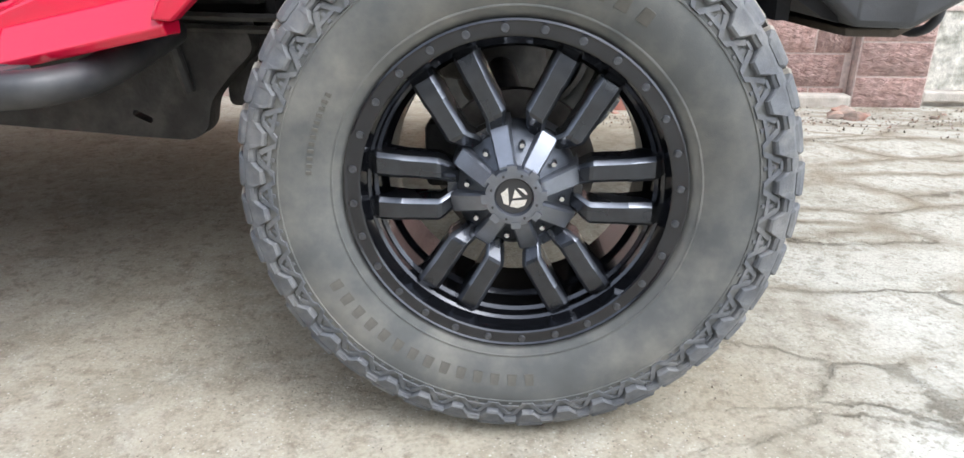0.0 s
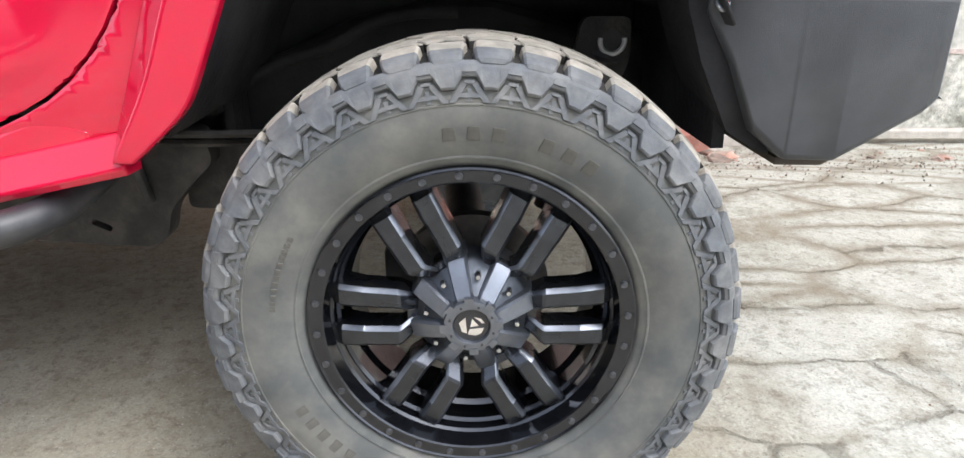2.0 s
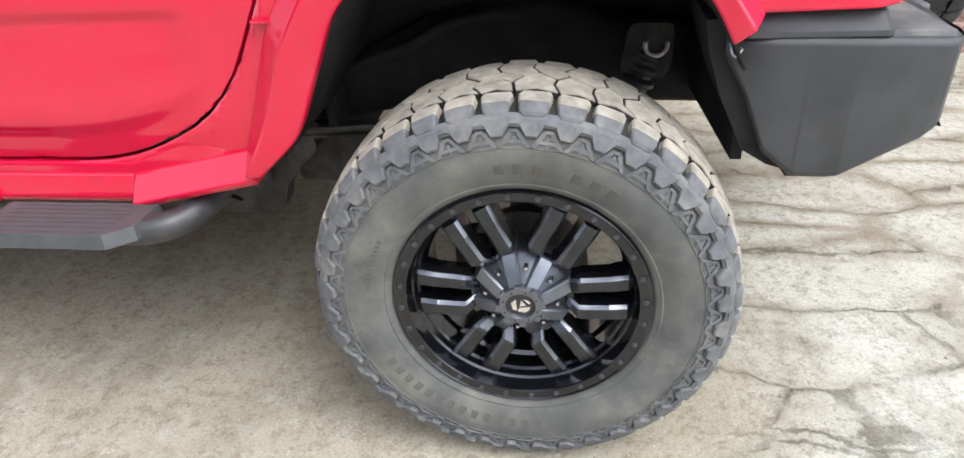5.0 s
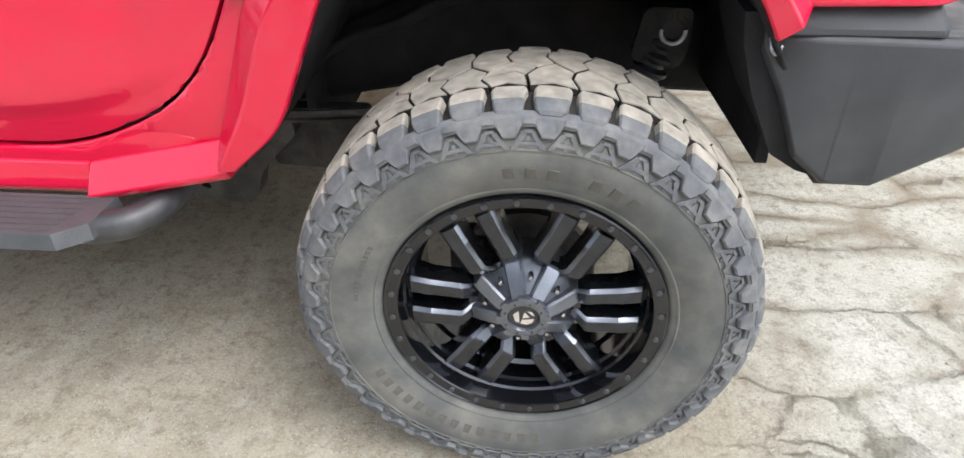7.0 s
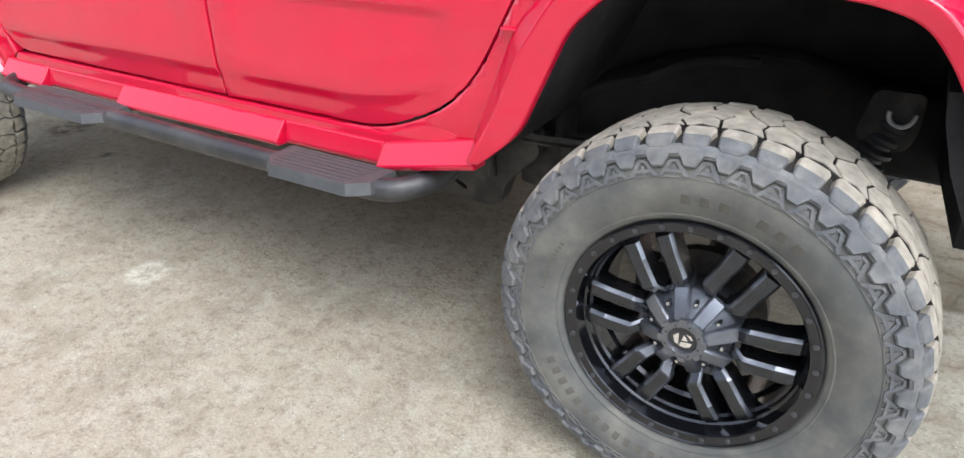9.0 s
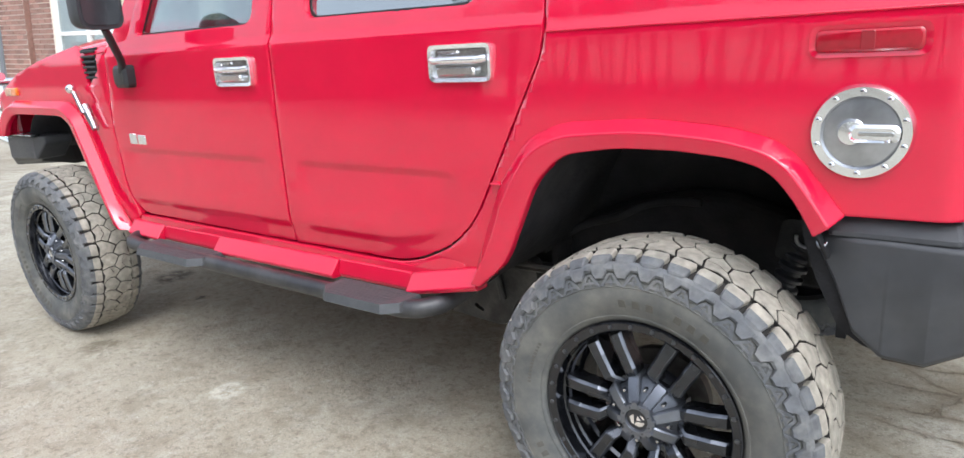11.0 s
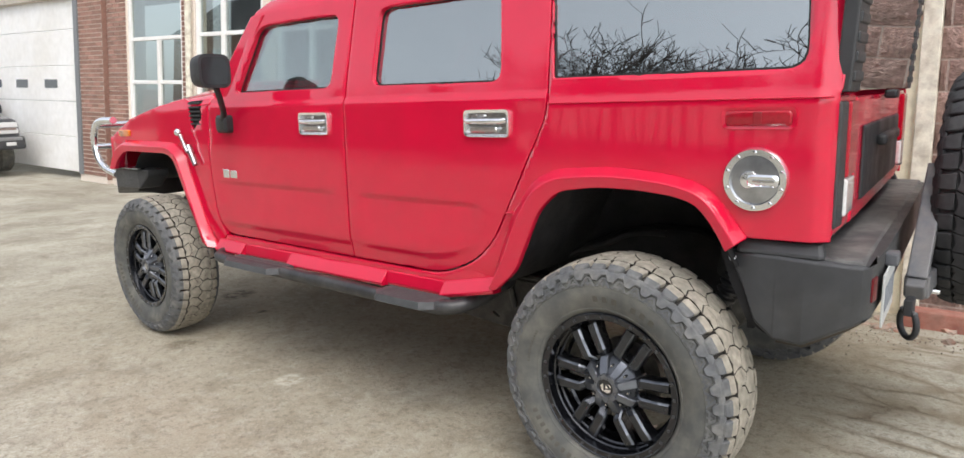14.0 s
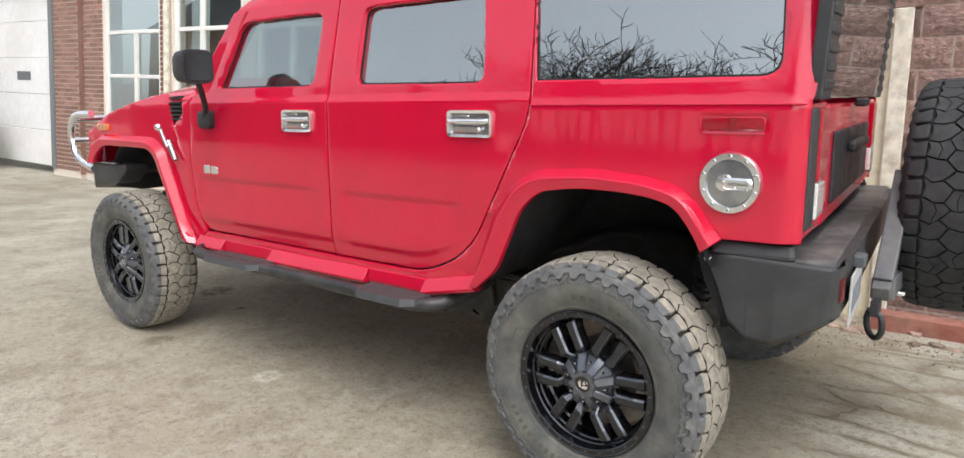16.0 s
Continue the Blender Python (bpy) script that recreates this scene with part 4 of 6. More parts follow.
# mud flap sheet below the liner, before and behind the rear wheel
both_sides("splash_guard", lambda: sheet_bm([(0.31, 0.93), (0.36, 0.93), (0.465, 0.66), (0.44, 0.668), (0.395, 0.696), (0.345, 0.80), (0.318, 0.88)], (), lambda x, z: 0.125, dz=0.1), LINER, solid=0.2)
for y in (0.56, 1.56):
    bm = bmesh.new()
    grow(bm, [[(x, y, lo), (x, y + 0.08, lo), (x, y + 0.08, hi), (x, y, hi)] for x, lo, hi in ((-3.7, 0.62, 0.76), (-2.6, 0.55, 0.68), (-0.75, 0.54, 0.66), (-0.50, 0.57, 0.72), (-0.24, 0.615, 0.83), (-0.06, 0.62, 0.868), (0.06, 0.62, 0.868), (0.24, 0.615, 0.82), (0.44, 0.61, 0.80), (0.68, 0.64, 0.80))])
    suv_part("frame_rail", fixed(bm), LINER, bevel=0.03, segs=3)
both_sides("rear_closing_panel", lambda: fixed(box_bm(0.385, 0.405, 0.16, 1.09, 0.66, 1.12)), LINER)
both_sides("front_closing_panel", lambda: fixed(box_bm(-0.50, -0.48, 0.46, 1.09, 0.47, 0.80)), LINER)
for ax in AXLES:
    suv_part("axle", tube_bm([(ax, 0.22, HUB), (ax, 1.98, HUB)], 0.045, 12), CHASSIS, smooth=40)
    bm = bmesh.new()
    bmesh.ops.create_uvsphere(bm, u_segments=16, v_segments=10, radius=0.15)
    bmesh.ops.transform(bm, matrix=Matrix.Translation((ax, MID + 0.05, HUB)) @ Matrix.Diagonal((1, 0.8, 1, 1)), verts=bm.verts)
    suv_part("differential", bm, CHASSIS, smooth=60)
suv_part("drive_shaft", tube_bm([(-3.0, MID, HUB), (-1.6, MID, 0.60), (-0.1, MID, HUB)], 0.035, 10), CHASSIS, smooth=40)
suv_part("crossmember", fixed(box_bm(-1.75, -1.62, 0.45, 1.75, 0.55, 0.65)), CHASSIS, bevel=0.01)
suv_part("spring_hanger", fixed(sheet_bm(rounded([(-1.55, 0.63), (-1.55, 0.46), (-1.0, 0.425), (-0.73, 0.406), (-0.645, 0.402), (-0.612, 0.425), (-0.60, 0.48), (-0.56, 0.525), (-0.50, 0.58), (-0.52, 0.645)], 0.02), (rounded([(-0.765, 0.452), (-0.728, 0.434), (-0.722, 0.446), (-0.759, 0.464)], 0.006),), lambda x, z: 0.42, dz=0.2)), CHASSIS, "dusty black frame bracket with a slot", solid=0.05, bevel=0.005)
suv_part("frame_plate", fixed(sheet_bm(rounded([(-0.60, 0.60), (-0.60, 0.455), (-0.40, 0.445), (-0.36, 0.50), (-0.36, 0.60)], 0.015), (), lambda x, z: 0.50, dz=0.2)), CHASSIS, "dusty black frame plate", solid=0.04, bevel=0.004)
suv_part("bracket_bolt", tube_bm([(-0.655, 0.405, 0.425), (-0.655, 0.425, 0.425)], 0.016, 8), CHASSIS, smooth=30)
suv_part("frame_brace", tube_bm([(-0.66, 0.36, 0.62), (-0.635, 0.36, 0.50)], 0.012, 8), CHASSIS, smooth=40)
for k, (y, z) in enumerate(((0.36, 0.63), (0.33, 0.655))):
    suv_part("brake_line", tube_bm(curve_pts([(-0.85, y, z), (-0.55, y, z - 0.01), (-0.30, y + 0.05, z - 0.02)], 4), 0.008, 6), CHASSIS)
EYE_STEEL = material("bare_pale_steel", (0.58, 0.58, 0.58), 0.35, metal=0.3, vary=0.1)
BOOT = material("shock_rubber_boot", (0.035, 0.035, 0.038), 0.42, vary=0.3)
for mirror in (False, True):
    f = (lambda b: mirrored(b, MID)) if mirror else (lambda b: b)
    a, b_ = Vector((0.272, 0.45, 0.782)), Vector((0.165, 0.44, 0.46))
    rings = [(a.lerp(b_, i / 44), (0.037 if i % 4 in (1, 2) else 0.026) if i < 24 else 0.024) for i in range(45)]
    suv_part("shock_absorber", f(tube_bm([p for p, _ in rings], [r for _, r in rings], 14)), BOOT, "black shock absorber with a ribbed rubber boot", smooth=30)
    eye = [(0.279 + 0.023 * math.cos(q), 0.418, 0.800 + 0.023 * math.sin(q)) for q in (radians(165 + 210 * k / 14) for k in range(15))]
    suv_part("shock_eye", f(tube_bm(eye, 0.005, 8)), EYE_STEEL, "bright worn shock eye", smooth=50)
    suv_part("shock_bush", f(tube_bm([(0.279, 0.425, 0.80), (0.279, 0.50, 0.80)], 0.021, 14)), BOOT, smooth=40)
    suv_part("shock_bracket", f(fixed(sheet_bm(rounded([(0.205, 0.74), (0.225, 0.845), (0.318, 0.845), (0.318, 0.76), (0.30, 0.72)], 0.02), (), lambda x, z: 0.455, dz=0.3))), CHASSIS, solid=0.03, bevel=0.004)

# rear end
bm = bmesh.new()
rings = [(0.345, 0.118, 0.872, 0.905), (0.385, 0.104, 0.800, 0.905), (0.425, 0.095, 0.700, 0.904), (0.474, 0.094, 0.660, 0.904), (0.482, 0.094, 0.657, 0.904), (0.555, 0.094, 0.655, 0.902), (0.675, 0.094, 0.728, 0.899), (0.696, 0.102, 0.742, 0.898),
         (0.709, 0.120, 0.750, 0.898), (0.715, 0.150, 0.755, 0.899), (0.722, 0.40, 0.762, 0.905), (0.724, 1.10, 0.765, 0.905)]
rings += [(x, 2 * MID - y, lo, top) for x, y, lo, top in rings[-2::-1]]
loops = []
for x, y, lo, top in rings:
    dy = 0.12 if y < 0.125 else (-0.12 if y > 2 * MID - 0.125 else 0.0)
    dx = 0.0 if dy else -0.17
    s = 0.007 if y < MID else -0.007
    loops.append([(x, y + s, lo), (x, y, lo + 0.010), (x, y, top - 0.008), (x, y + s, top), (x + dx, y + dy, top + 0.006), (x + dx, y + dy, lo)])
grow(bm, loops)
suv_part("rear_bumper", fixed(bm), BUMPER, "dark grey textured plastic rear bumper", smooth=26, bevel=0.004)
LEDGE = material("dusty_bumper_ledge", (0.075, 0.076, 0.078), 0.55, vary=0.25, grain=18, bump=0.2, bump_scale=500, stain=(0.19, 0.185, 0.17), stain_scale=9, stain_amount=0.7)
suv_part("bumper_top", fixed(box_bm(0.50, 0.700, 0.112, 2.088, 0.86, 0.9095)), LEDGE, "weathered grey bumper ledge", bevel=0.01)
for m in (False, True):
    f = (lambda b: mirrored(b, MID)) if m else (lambda b: b)
    bm = bmesh.new()
    grow(bm, [[(x, 0.150, 0.945), (x, 0.121 + e, 0.942), (x, 0.100 + e, 0.914), (x, 0.099 + e, 0.903), (x, 0.150, 0.900)] for x, e in ((0.366, 0.006), (0.376, 0.0), (0.588, 0.0), (0.600, 0.012))])
    suv_part("bumper_gap_strip", f(fixed(bm)), BUMPER, "smooth grey sloping filler strip above the bumper", smooth=30, bevel=0.003)
UNDERSIDE = material("dirty_brown_underside", (0.095, 0.078, 0.06), 0.9, vary=0.35, grain=16, bump=0.3, bump_scale=90, stain=(0.05, 0.042, 0.035), stain_scale=8, stain_amount=0.8)
for m in (False, True):
    f = (lambda b: mirrored(b, MID)) if m else (lambda b: b)
    bm = bmesh.new()
    grow(bm, [[(x, 0.128, lo - 0.004), (x, 0.50, lo - 0.004), (x, 0.50, lo + 0.008), (x, 0.128, lo + 0.008)] for x, lo in ((0.478, 0.645), (0.552, 0.644), (0.668, 0.716), (0.706, 0.749))])
    suv_part("bumper_underside", f(fixed(bm)), UNDERSIDE, "dirt-brown underside of the bumper", bevel=0.002)
both_sides("brake_hose", lambda: tube_bm(curve_pts([(-0.465, 0.5, 0.711), (-0.375, 0.5, 0.753), (-0.276, 0.5, 0.782), (-0.189, 0.5, 0.826), (-0.10, 0.5, 0.846), (-0.011, 0.5, 0.848)], 4), 0.013, 10), LINER, "black rubber hose along the axle", smooth=50)
suv_part("tailgate", fixed(box_bm(0.585, 0.622, 0.42, 1.78, 0.955, 1.335)), RED, bevel=0.012)
for y0, y1 in ((0.148, 0.418), (1.782, 2.052)):
    suv_part("rear_corner", fixed(box_bm(0.58, 0.617, y0, y1, 0.955, 1.345)), RED, bevel=0.012)
REAR_RED = material("red_lens", (0.40, 0.006, 0.022), 0.15, spec=0.3, coat=0.5, vary=0.12, grain=60)
REAR_WHITE = material("clear_lens", (0.72, 0.72, 0.72), 0.12, coat=1.0, vary=0.1, grain=80)
for m in (False, True):
    f = (lambda b: mirrored(b, MID)) if m else (lambda b: b)
    suv_part("corner_strip", f(fixed(box_bm(0.605, 0.628, 0.135, 0.215, 0.985, 1.325))), BUMPER, bevel=0.006)
    suv_part("tail_light", f(fixed(box_bm(0.61, 0.634, 0.222, 0.36, 1.115, 1.325))), REAR_RED, "red tail light lens", bevel=0.008)
    suv_part("reversing_light", f(fixed(box_bm(0.61, 0.634, 0.222, 0.36, 1.005, 1.112))), REAR_WHITE, "clear reversing light lens", bevel=0.008)
    suv_part("vent_pillar", f(lean_back(fixed(box_bm(0.600, 0.640, 0.150, 0.30, 1.348, 1.84)))), BUMPER, bevel=0.006)
    for k in range(9):
        z = 1.375 + k * 0.05
        suv_part("vent_slat", f(lean_back(fixed(box_bm(0.634, 0.6455, 0.165, 0.295, z, z + 0.028)))), BUMPER, parent=None, bevel=0.005)
REAR_GLASS = glass("rear_screen_glass", (0.12, 0.12, 0.125), 0.60)
suv_part("rear_screen", lean_back(fixed(box_bm(0.630, 0.638, 0.302, 1.898, 1.352, 1.83))), REAR_GLASS, "dark tinted rear window").visible_shadow = False
suv_part("plate_recess", fixed(box_bm(0.618, 0.632, 0.56, 1.64, 1.01, 1.245)), BLACK_PLASTIC, bevel=0.008)
suv_part("tailgate_handle", fixed(box_bm(0.63, 0.665, 0.86, 1.34, 1.16, 1.20)), BLACK_PLASTIC, bevel=0.012)
suv_part("hatch_hinge", fixed(box_bm(0.630, 0.672, 1.02, 1.12, 1.318, 1.350)), BLACK_PLASTIC, bevel=0.008)

# small things on the sides
DARK_RED = material("dark_red_lens", (0.10, 0.004, 0.008), 0.25, spec=0.3, coat=0.2, vary=0.1)
MARKER_BAND = material("marker_reflector", (0.27, 0.008, 0.018), 0.2, spec=0.4, coat=0.5, vary=0.1)
AMBER = material("amber_lens", (0.75, 0.20, 0.02), 0.15, coat=1.0, vary=0.1)
HANDLE_FRAME = material("bright_handle_frame", (0.93, 0.93, 0.94), 0.22, metal=0.9, vary=0.05)
# recess chrome toned down, with the bowl's inner shading in its colour
HANDLE_DARK = material("handle_recess", (0.43, 0.445, 0.45), 0.16, metal=0.9, vary=0.2)


def plate_bm(outline, y0, y1, inset=0.004):
    """A plate with a chamfered front, its outline in x and z."""
    cx, cz = sum(p[0] for p in outline) / len(outline), sum(p[1] for p in outline) / len(outline)
    w, h = max(abs(p[0] - cx) for p in outline), max(abs(p[1] - cz) for p in outline)
    bm = bmesh.new()
    small = [(cx + (x - cx) * (1 - inset / w), cz + (z - cz) * (1 - inset / h)) for x, z in outline]
    grow(bm, [[(x, y0, z) for x, z in small], [(x, y0 + inset, z) for x, z in outline], [(x, y1, z) for x, z in outline]])
    return fixed(bm)


def lathe_bm_at(at, profile, n=24):
    bm = lathe_bm(profile, n)
    bmesh.ops.translate(bm, vec=at, verts=bm.verts)
    return bm


def rect(x0, x1, z0, z1, r=0.02, n=4):
    return rounded([(x0, z0), (x1, z0), (x1, z1), (x0, z1)], r, n)


def ring_bm(outline, hole, y0, y1):
    bm = bmesh.new()
    a = [[bm.verts.new((x, y, z)) for x, z in o] for o, y in ((outline, y1), (outline, y0), (hole, y0 + 0.003), (hole, y1))]
    n = len(outline)
    for p, q in zip(a, a[1:]):
        for i in range(n):
            j = (i + 1) % n
            bm.faces.new((p[i], p[j], q[j], q[i]))
    return fixed(bm)


for x0, x1 in ((-1.650, -1.445), (-0.652, -0.444)):
    for m in (False, True):
        f = (lambda b: mirrored(b, MID)) if m else (lambda b: b)
        z0, z1 = 1.222, 1.320
        handle = suv_part("door_handle", f(plate_bm(rect(x0 + 0.008, x1 - 0.008, z0 + 0.008, z1 - 0.008, 0.014), 0.1035, 0.125)), HANDLE_DARK, "chrome door handle in a framed recess", smooth=30)
        for name, bm in (("handle_frame", ring_bm(rect(x0, x1, z0, z1, 0.02), rect(x0 + 0.011, x1 - 0.011, z0 + 0.011, z1 - 0.011, 0.013), 0.091, 0.115)),
                         ("handle_grip", tube_bm([(x0 + 0.014, 0.092, 1.282), (x0 + 0.03, 0.082, 1.279), (x1 - 0.03, 0.082, 1.279), (x1 - 0.014, 0.092, 1.282)], 0.010, 10)),
                         ("handle_pull", plate_bm(rect(x0 + 0.03, x1 - 0.05, 1.238, 1.262, 0.011), 0.086, 0.11)),
                         ("handle_pad", plate_bm(rect(x0 + 0.028, x0 + 0.10, 1.294, 1.304, 0.004), 0.097, 0.11))):
            suv_part(name, f(bm), HANDLE_FRAME if name in ("handle_frame", "handle_grip") else SATIN, parent=handle, smooth=40)

# fuel filler: bolted chrome disc with a pull bar
fuel = suv_part("fuel_filler", lathe_bm([(0.066, -0.006), (0.070, -0.016), (0.086, -0.016), (0.092, -0.006), (0.092, 0.012)], 48), CHROME, "round bolted chrome fuel filler door", smooth=35)
fuel.data.transform(Matrix.Translation((0.412, 0.102, 1.113)))
plate = suv_part("filler_plate", lathe_bm([(0.0, -0.0105), (0.050, -0.010), (0.066, -0.007), (0.068, 0.004)], 40), BRUSHED, smooth=40)
plate.data.transform(Matrix.Translation((0.412, 0.102, 1.113)))
suv_part("tie_down_hook", tube_bm(curve_pts([(0.348, 0.11, 0.90), (0.350, 0.095, 0.885), (0.358, 0.092, 0.878), (0.366, 0.10, 0.888)], 4), 0.003, 8), BRUSHED, smooth=40)
suv_part("filler_pull", plate_bm(rect(0.392, 0.480, 1.096, 1.130, 0.017, 6), 0.078, 0.10, 0.006), CHROME, smooth=40)
suv_part("filler_slot", plate_bm(rect(0.410, 0.470, 1.109, 1.117, 0.004, 4), 0.0765, 0.08, 0.001), HANDLE_DARK, smooth=40)
for k in range(10):
    a = 2 * math.pi * (k + 0.5) / 10
    bm = lathe_bm([(0.0, -0.004), (0.004, -0.003), (0.006, 0.002)], 8)
    bmesh.ops.transform(bm, matrix=Matrix.Translation((0.412 + 0.078 * math.cos(a), 0.084, 1.113 + 0.078 * math.sin(a))), verts=bm.verts)
    suv_part("bolt", bm, CHROME, smooth=40)
suv_part("side_marker", plate_bm(rect(0.322, 0.502, 1.264, 1.304, 0.012), 0.094, 0.115, 0.004), REAR_RED, "red side marker lens", smooth=40)
suv_part("filler_boss", lathe_bm_at((0.396, 0.088, 1.113), [(0.0, -0.006), (0.022, -0.004), (0.027, 0.004)]), CHROME, smooth=40)
suv_part("marker_band", plate_bm(rect(0.400, 0.424, 1.266, 1.302, 0.004), 0.0925, 0.10, 0.001), MARKER_BAND)
suv_part("marker_frame", ring_bm(rect(0.310, 0.514, 1.254, 1.314, 0.02), rect(0.321, 0.503, 1.263, 1.305, 0.012), 0.0985, 0.115), RED, smooth=40)
suv_part("badge", plate_bm(rect(-2.34, -2.285, 0.99, 1.034, 0.004), 0.097, 0.112, 0.002), CHROME)
suv_part("badge", plate_bm(rect(-2.275, -2.213, 0.99, 1.030, 0.008), 0.097, 0.112, 0.002), CHROME)
suv_part("front_marker", plate_bm(rect(-3.50, -3.36, 1.195, 1.235, 0.01), 0.092, 0.115, 0.004), AMBER, "amber side marker lens", smooth=40)

# cowl vent with slats, bonnet latch
suv_part("cowl_vent", plate_bm([(-2.665, 1.39), (-2.635, 1.235), (-2.52, 1.31), (-2.52, 1.395)], 0.118, 0.16, 0.002), LINER)
for k in range(6):
    z = 1.265 + k * 0.022
    x0 = -2.655 + max(0, (1.30 - z)) * 0.2
    suv_part("vent_slat", fixed(box_bm(x0 + 0.01, -2.53, 0.104, 0.122, z, z + 0.010)), BLACK_PLASTIC, bevel=0.003)
suv_part("bonnet_latch", tube_bm([(-2.69, 0.065, 1.215), (-2.62, 0.06, 1.12)], 0.010, 10), BRUSHED, "chrome bonnet latch", smooth=45)
suv_part("latch_base", tube_bm([(-2.64, 0.078, 1.15), (-2.575, 0.075, 1.05)], [0.020, 0.013], 10), BRUSHED, smooth=45)
bm = bmesh.new()
bmesh.ops.create_uvsphere(bm, u_segments=12, v_segments=8, radius=0.022)
bmesh.ops.translate(bm, vec=(-2.70, 0.062, 1.225), verts=bm.verts)
suv_part("latch_knob", bm, CHROME, smooth=60)

# door mirrors
MIRROR = material("mirror_glass", (0.03, 0.032, 0.035), 0.12, vary=0.1)
for m in (False, True):
    f = (lambda b: mirrored(b, MID)) if m else (lambda b: b)
    bm = bmesh.new()
    rings = []
    for x, s in ((-2.15, 0.45), (-2.135, 0.72), (-2.10, 0.92), (-2.05, 1.0), (-2.015, 1.0)):
        o = rounded([(-0.165, 1.445), (-0.005, 1.445), (-0.005, 1.60), (-0.165, 1.60)], 0.045, 4)
        rings.append([(x, -0.085 + (y + 0.085) * s, 1.52 + (z - 1.52) * s) for y, z in o])
    grow(bm, rings)
    suv_part("door_mirror", f(fixed(bm)), BLACK_PLASTIC, "black door mirror on a bent arm", smooth=40)
    o = rounded([(-0.152, 1.458), (-0.018, 1.458), (-0.018, 1.587), (-0.152, 1.587)], 0.035, 4)
    bm = bmesh.new()
    grow(bm, [[(-2.016, y, z) for y, z in o], [(-2.011, y, z) for y, z in o]])
    suv_part("mirror_glass", f(fixed(bm)), MIRROR)
    suv_part("mirror_arm", f(tube_bm(curve_pts([(-2.08, -0.05, 1.45), (-2.12, -0.01, 1.39), (-2.21, 0.055, 1.33), (-2.25, 0.07, 1.29)], 5), 0.015, 10)), BLACK_PLASTIC, smooth=45)
    suv_part("mirror_base", f(plate_bm(rect(-2.315, -2.215, 1.225, 1.315, 0.02), 0.06, 0.112, 0.012)), BLACK_PLASTIC, smooth=40)

# cabin
SEAT = material("dark_cloth_seat", (0.035, 0.035, 0.038), 0.85, vary=0.2)
for y in (0.55, 1.35):
    for x in (-1.55, -0.65):
        suv_part("seat", fixed(box_bm(x, x + 0.16, y, y + 0.5, 0.9, 1.52)), SEAT, bevel=0.05, segs=3)
        suv_part("headrest", fixed(box_bm(x + 0.06, x + 0.16, y + 0.12, y + 0.38, 1.54, 1.70)), SEAT, bevel=0.04, segs=3)
both_sides("door_trim", lambda: fixed(box_bm(-2.40, -0.50, 0.150, 0.185, 0.78, 1.405)), SEAT, bevel=0.01)
suv_part("dashboard", fixed(box_bm(-2.44, -2.15, 0.3, 1.9, 1.15, 1.40)), SEAT, bevel=0.04, segs=3)
suv_part("cabin_floor", fixed(box_bm(-2.45, -0.50, 0.2, 2.0, 0.725, 0.78)), SEAT)
suv_part("load_floor", fixed(box_bm(-0.52, 0.57, 0.2, 2.0, 1.125, 1.16)), SEAT)
suv_part("load_bulkhead", fixed(box_bm(-0.52, -0.49, 0.2, 2.0, 0.782, 1.12)), SEAT)
bm = bmesh.new()
pts = [Vector((-2.02 + 0.10 * math.sin(a) * 0.4, 0.62 + 0.18 * math.cos(a), 1.33 + 0.17 * math.sin(a))) for a in (2 * math.pi * k / 24 for k in range(25))]
suv_part("steering_wheel", tube_bm(pts, 0.014, 8), SEAT, smooth=50)
suv_part("interior_mirror", fixed(box_bm(-2.12, -2.09, 0.98, 1.22, 1.70, 1.76)), SEAT, bevel=0.01)
# ---- wheels ----
NT = 40  # tread pitches round the tyre
BLACK_RUBBER = material("clean_black_rubber", (0.032, 0.033, 0.036), 0.75, spec=0.35, vary=0.25, grain=30, bump=0.25, bump_scale=250, stain=(0.06, 0.06, 0.06), stain_scale=10)
MARKING = material("brown_dusty_marking", (0.098, 0.093, 0.080), 0.8, spec=0.3, vary=0.25, grain=40)
# rubber of the tread grooves, its colour darkened to deepen their shade
GROOVE = material("shaded_groove_rubber", (0.030, 0.028, 0.026), 0.85, spec=0.2, vary=0.3, grain=30, stain=(0.055, 0.050, 0.043), stain_scale=14)
HALF_PROFILE = [(0.243, 0.030), (0.246, 0.003), (0.258, -0.010), (0.285, -0.022), (0.312, -0.029), (0.332, -0.0285), (0.348, -0.026), (0.366, -0.020), (0.382, -0.009), (0.3925, 0.006), (0.3985, 0.030), (0.4015, 0.070)]
TYRE_PROFILE = HALF_PROFILE + [(0.402, 0.110)] + [(r, 0.22 - y) for r, y in HALF_PROFILE[::-1]]
TYRE_RUN = [0.0]
for p0, p1 in zip(TYRE_PROFILE, TYRE_PROFILE[1:]):
    TYRE_RUN.append(TYRE_RUN[-1] + math.dist(p0, p1))
TYRE_LONG = TYRE_RUN[-1]


def along(s):
    """The carcass by its length s in metres from the rim over the shoulder: radius, y and the outward normal."""
    (r, y), (r2, y2), (r1, y1) = ((float(np.interp(q, TYRE_RUN, [p[0] for p in TYRE_PROFILE])), float(np.interp(q, TYRE_RUN, [p[1] for p in TYRE_PROFILE]))) for q in (s, s + 0.012, s - 0.012))
    tr, ty = r2 - r1, y2 - y1
    ln = math.hypot(tr, ty) or 1
    return r, y, ty / ln, -tr / ln


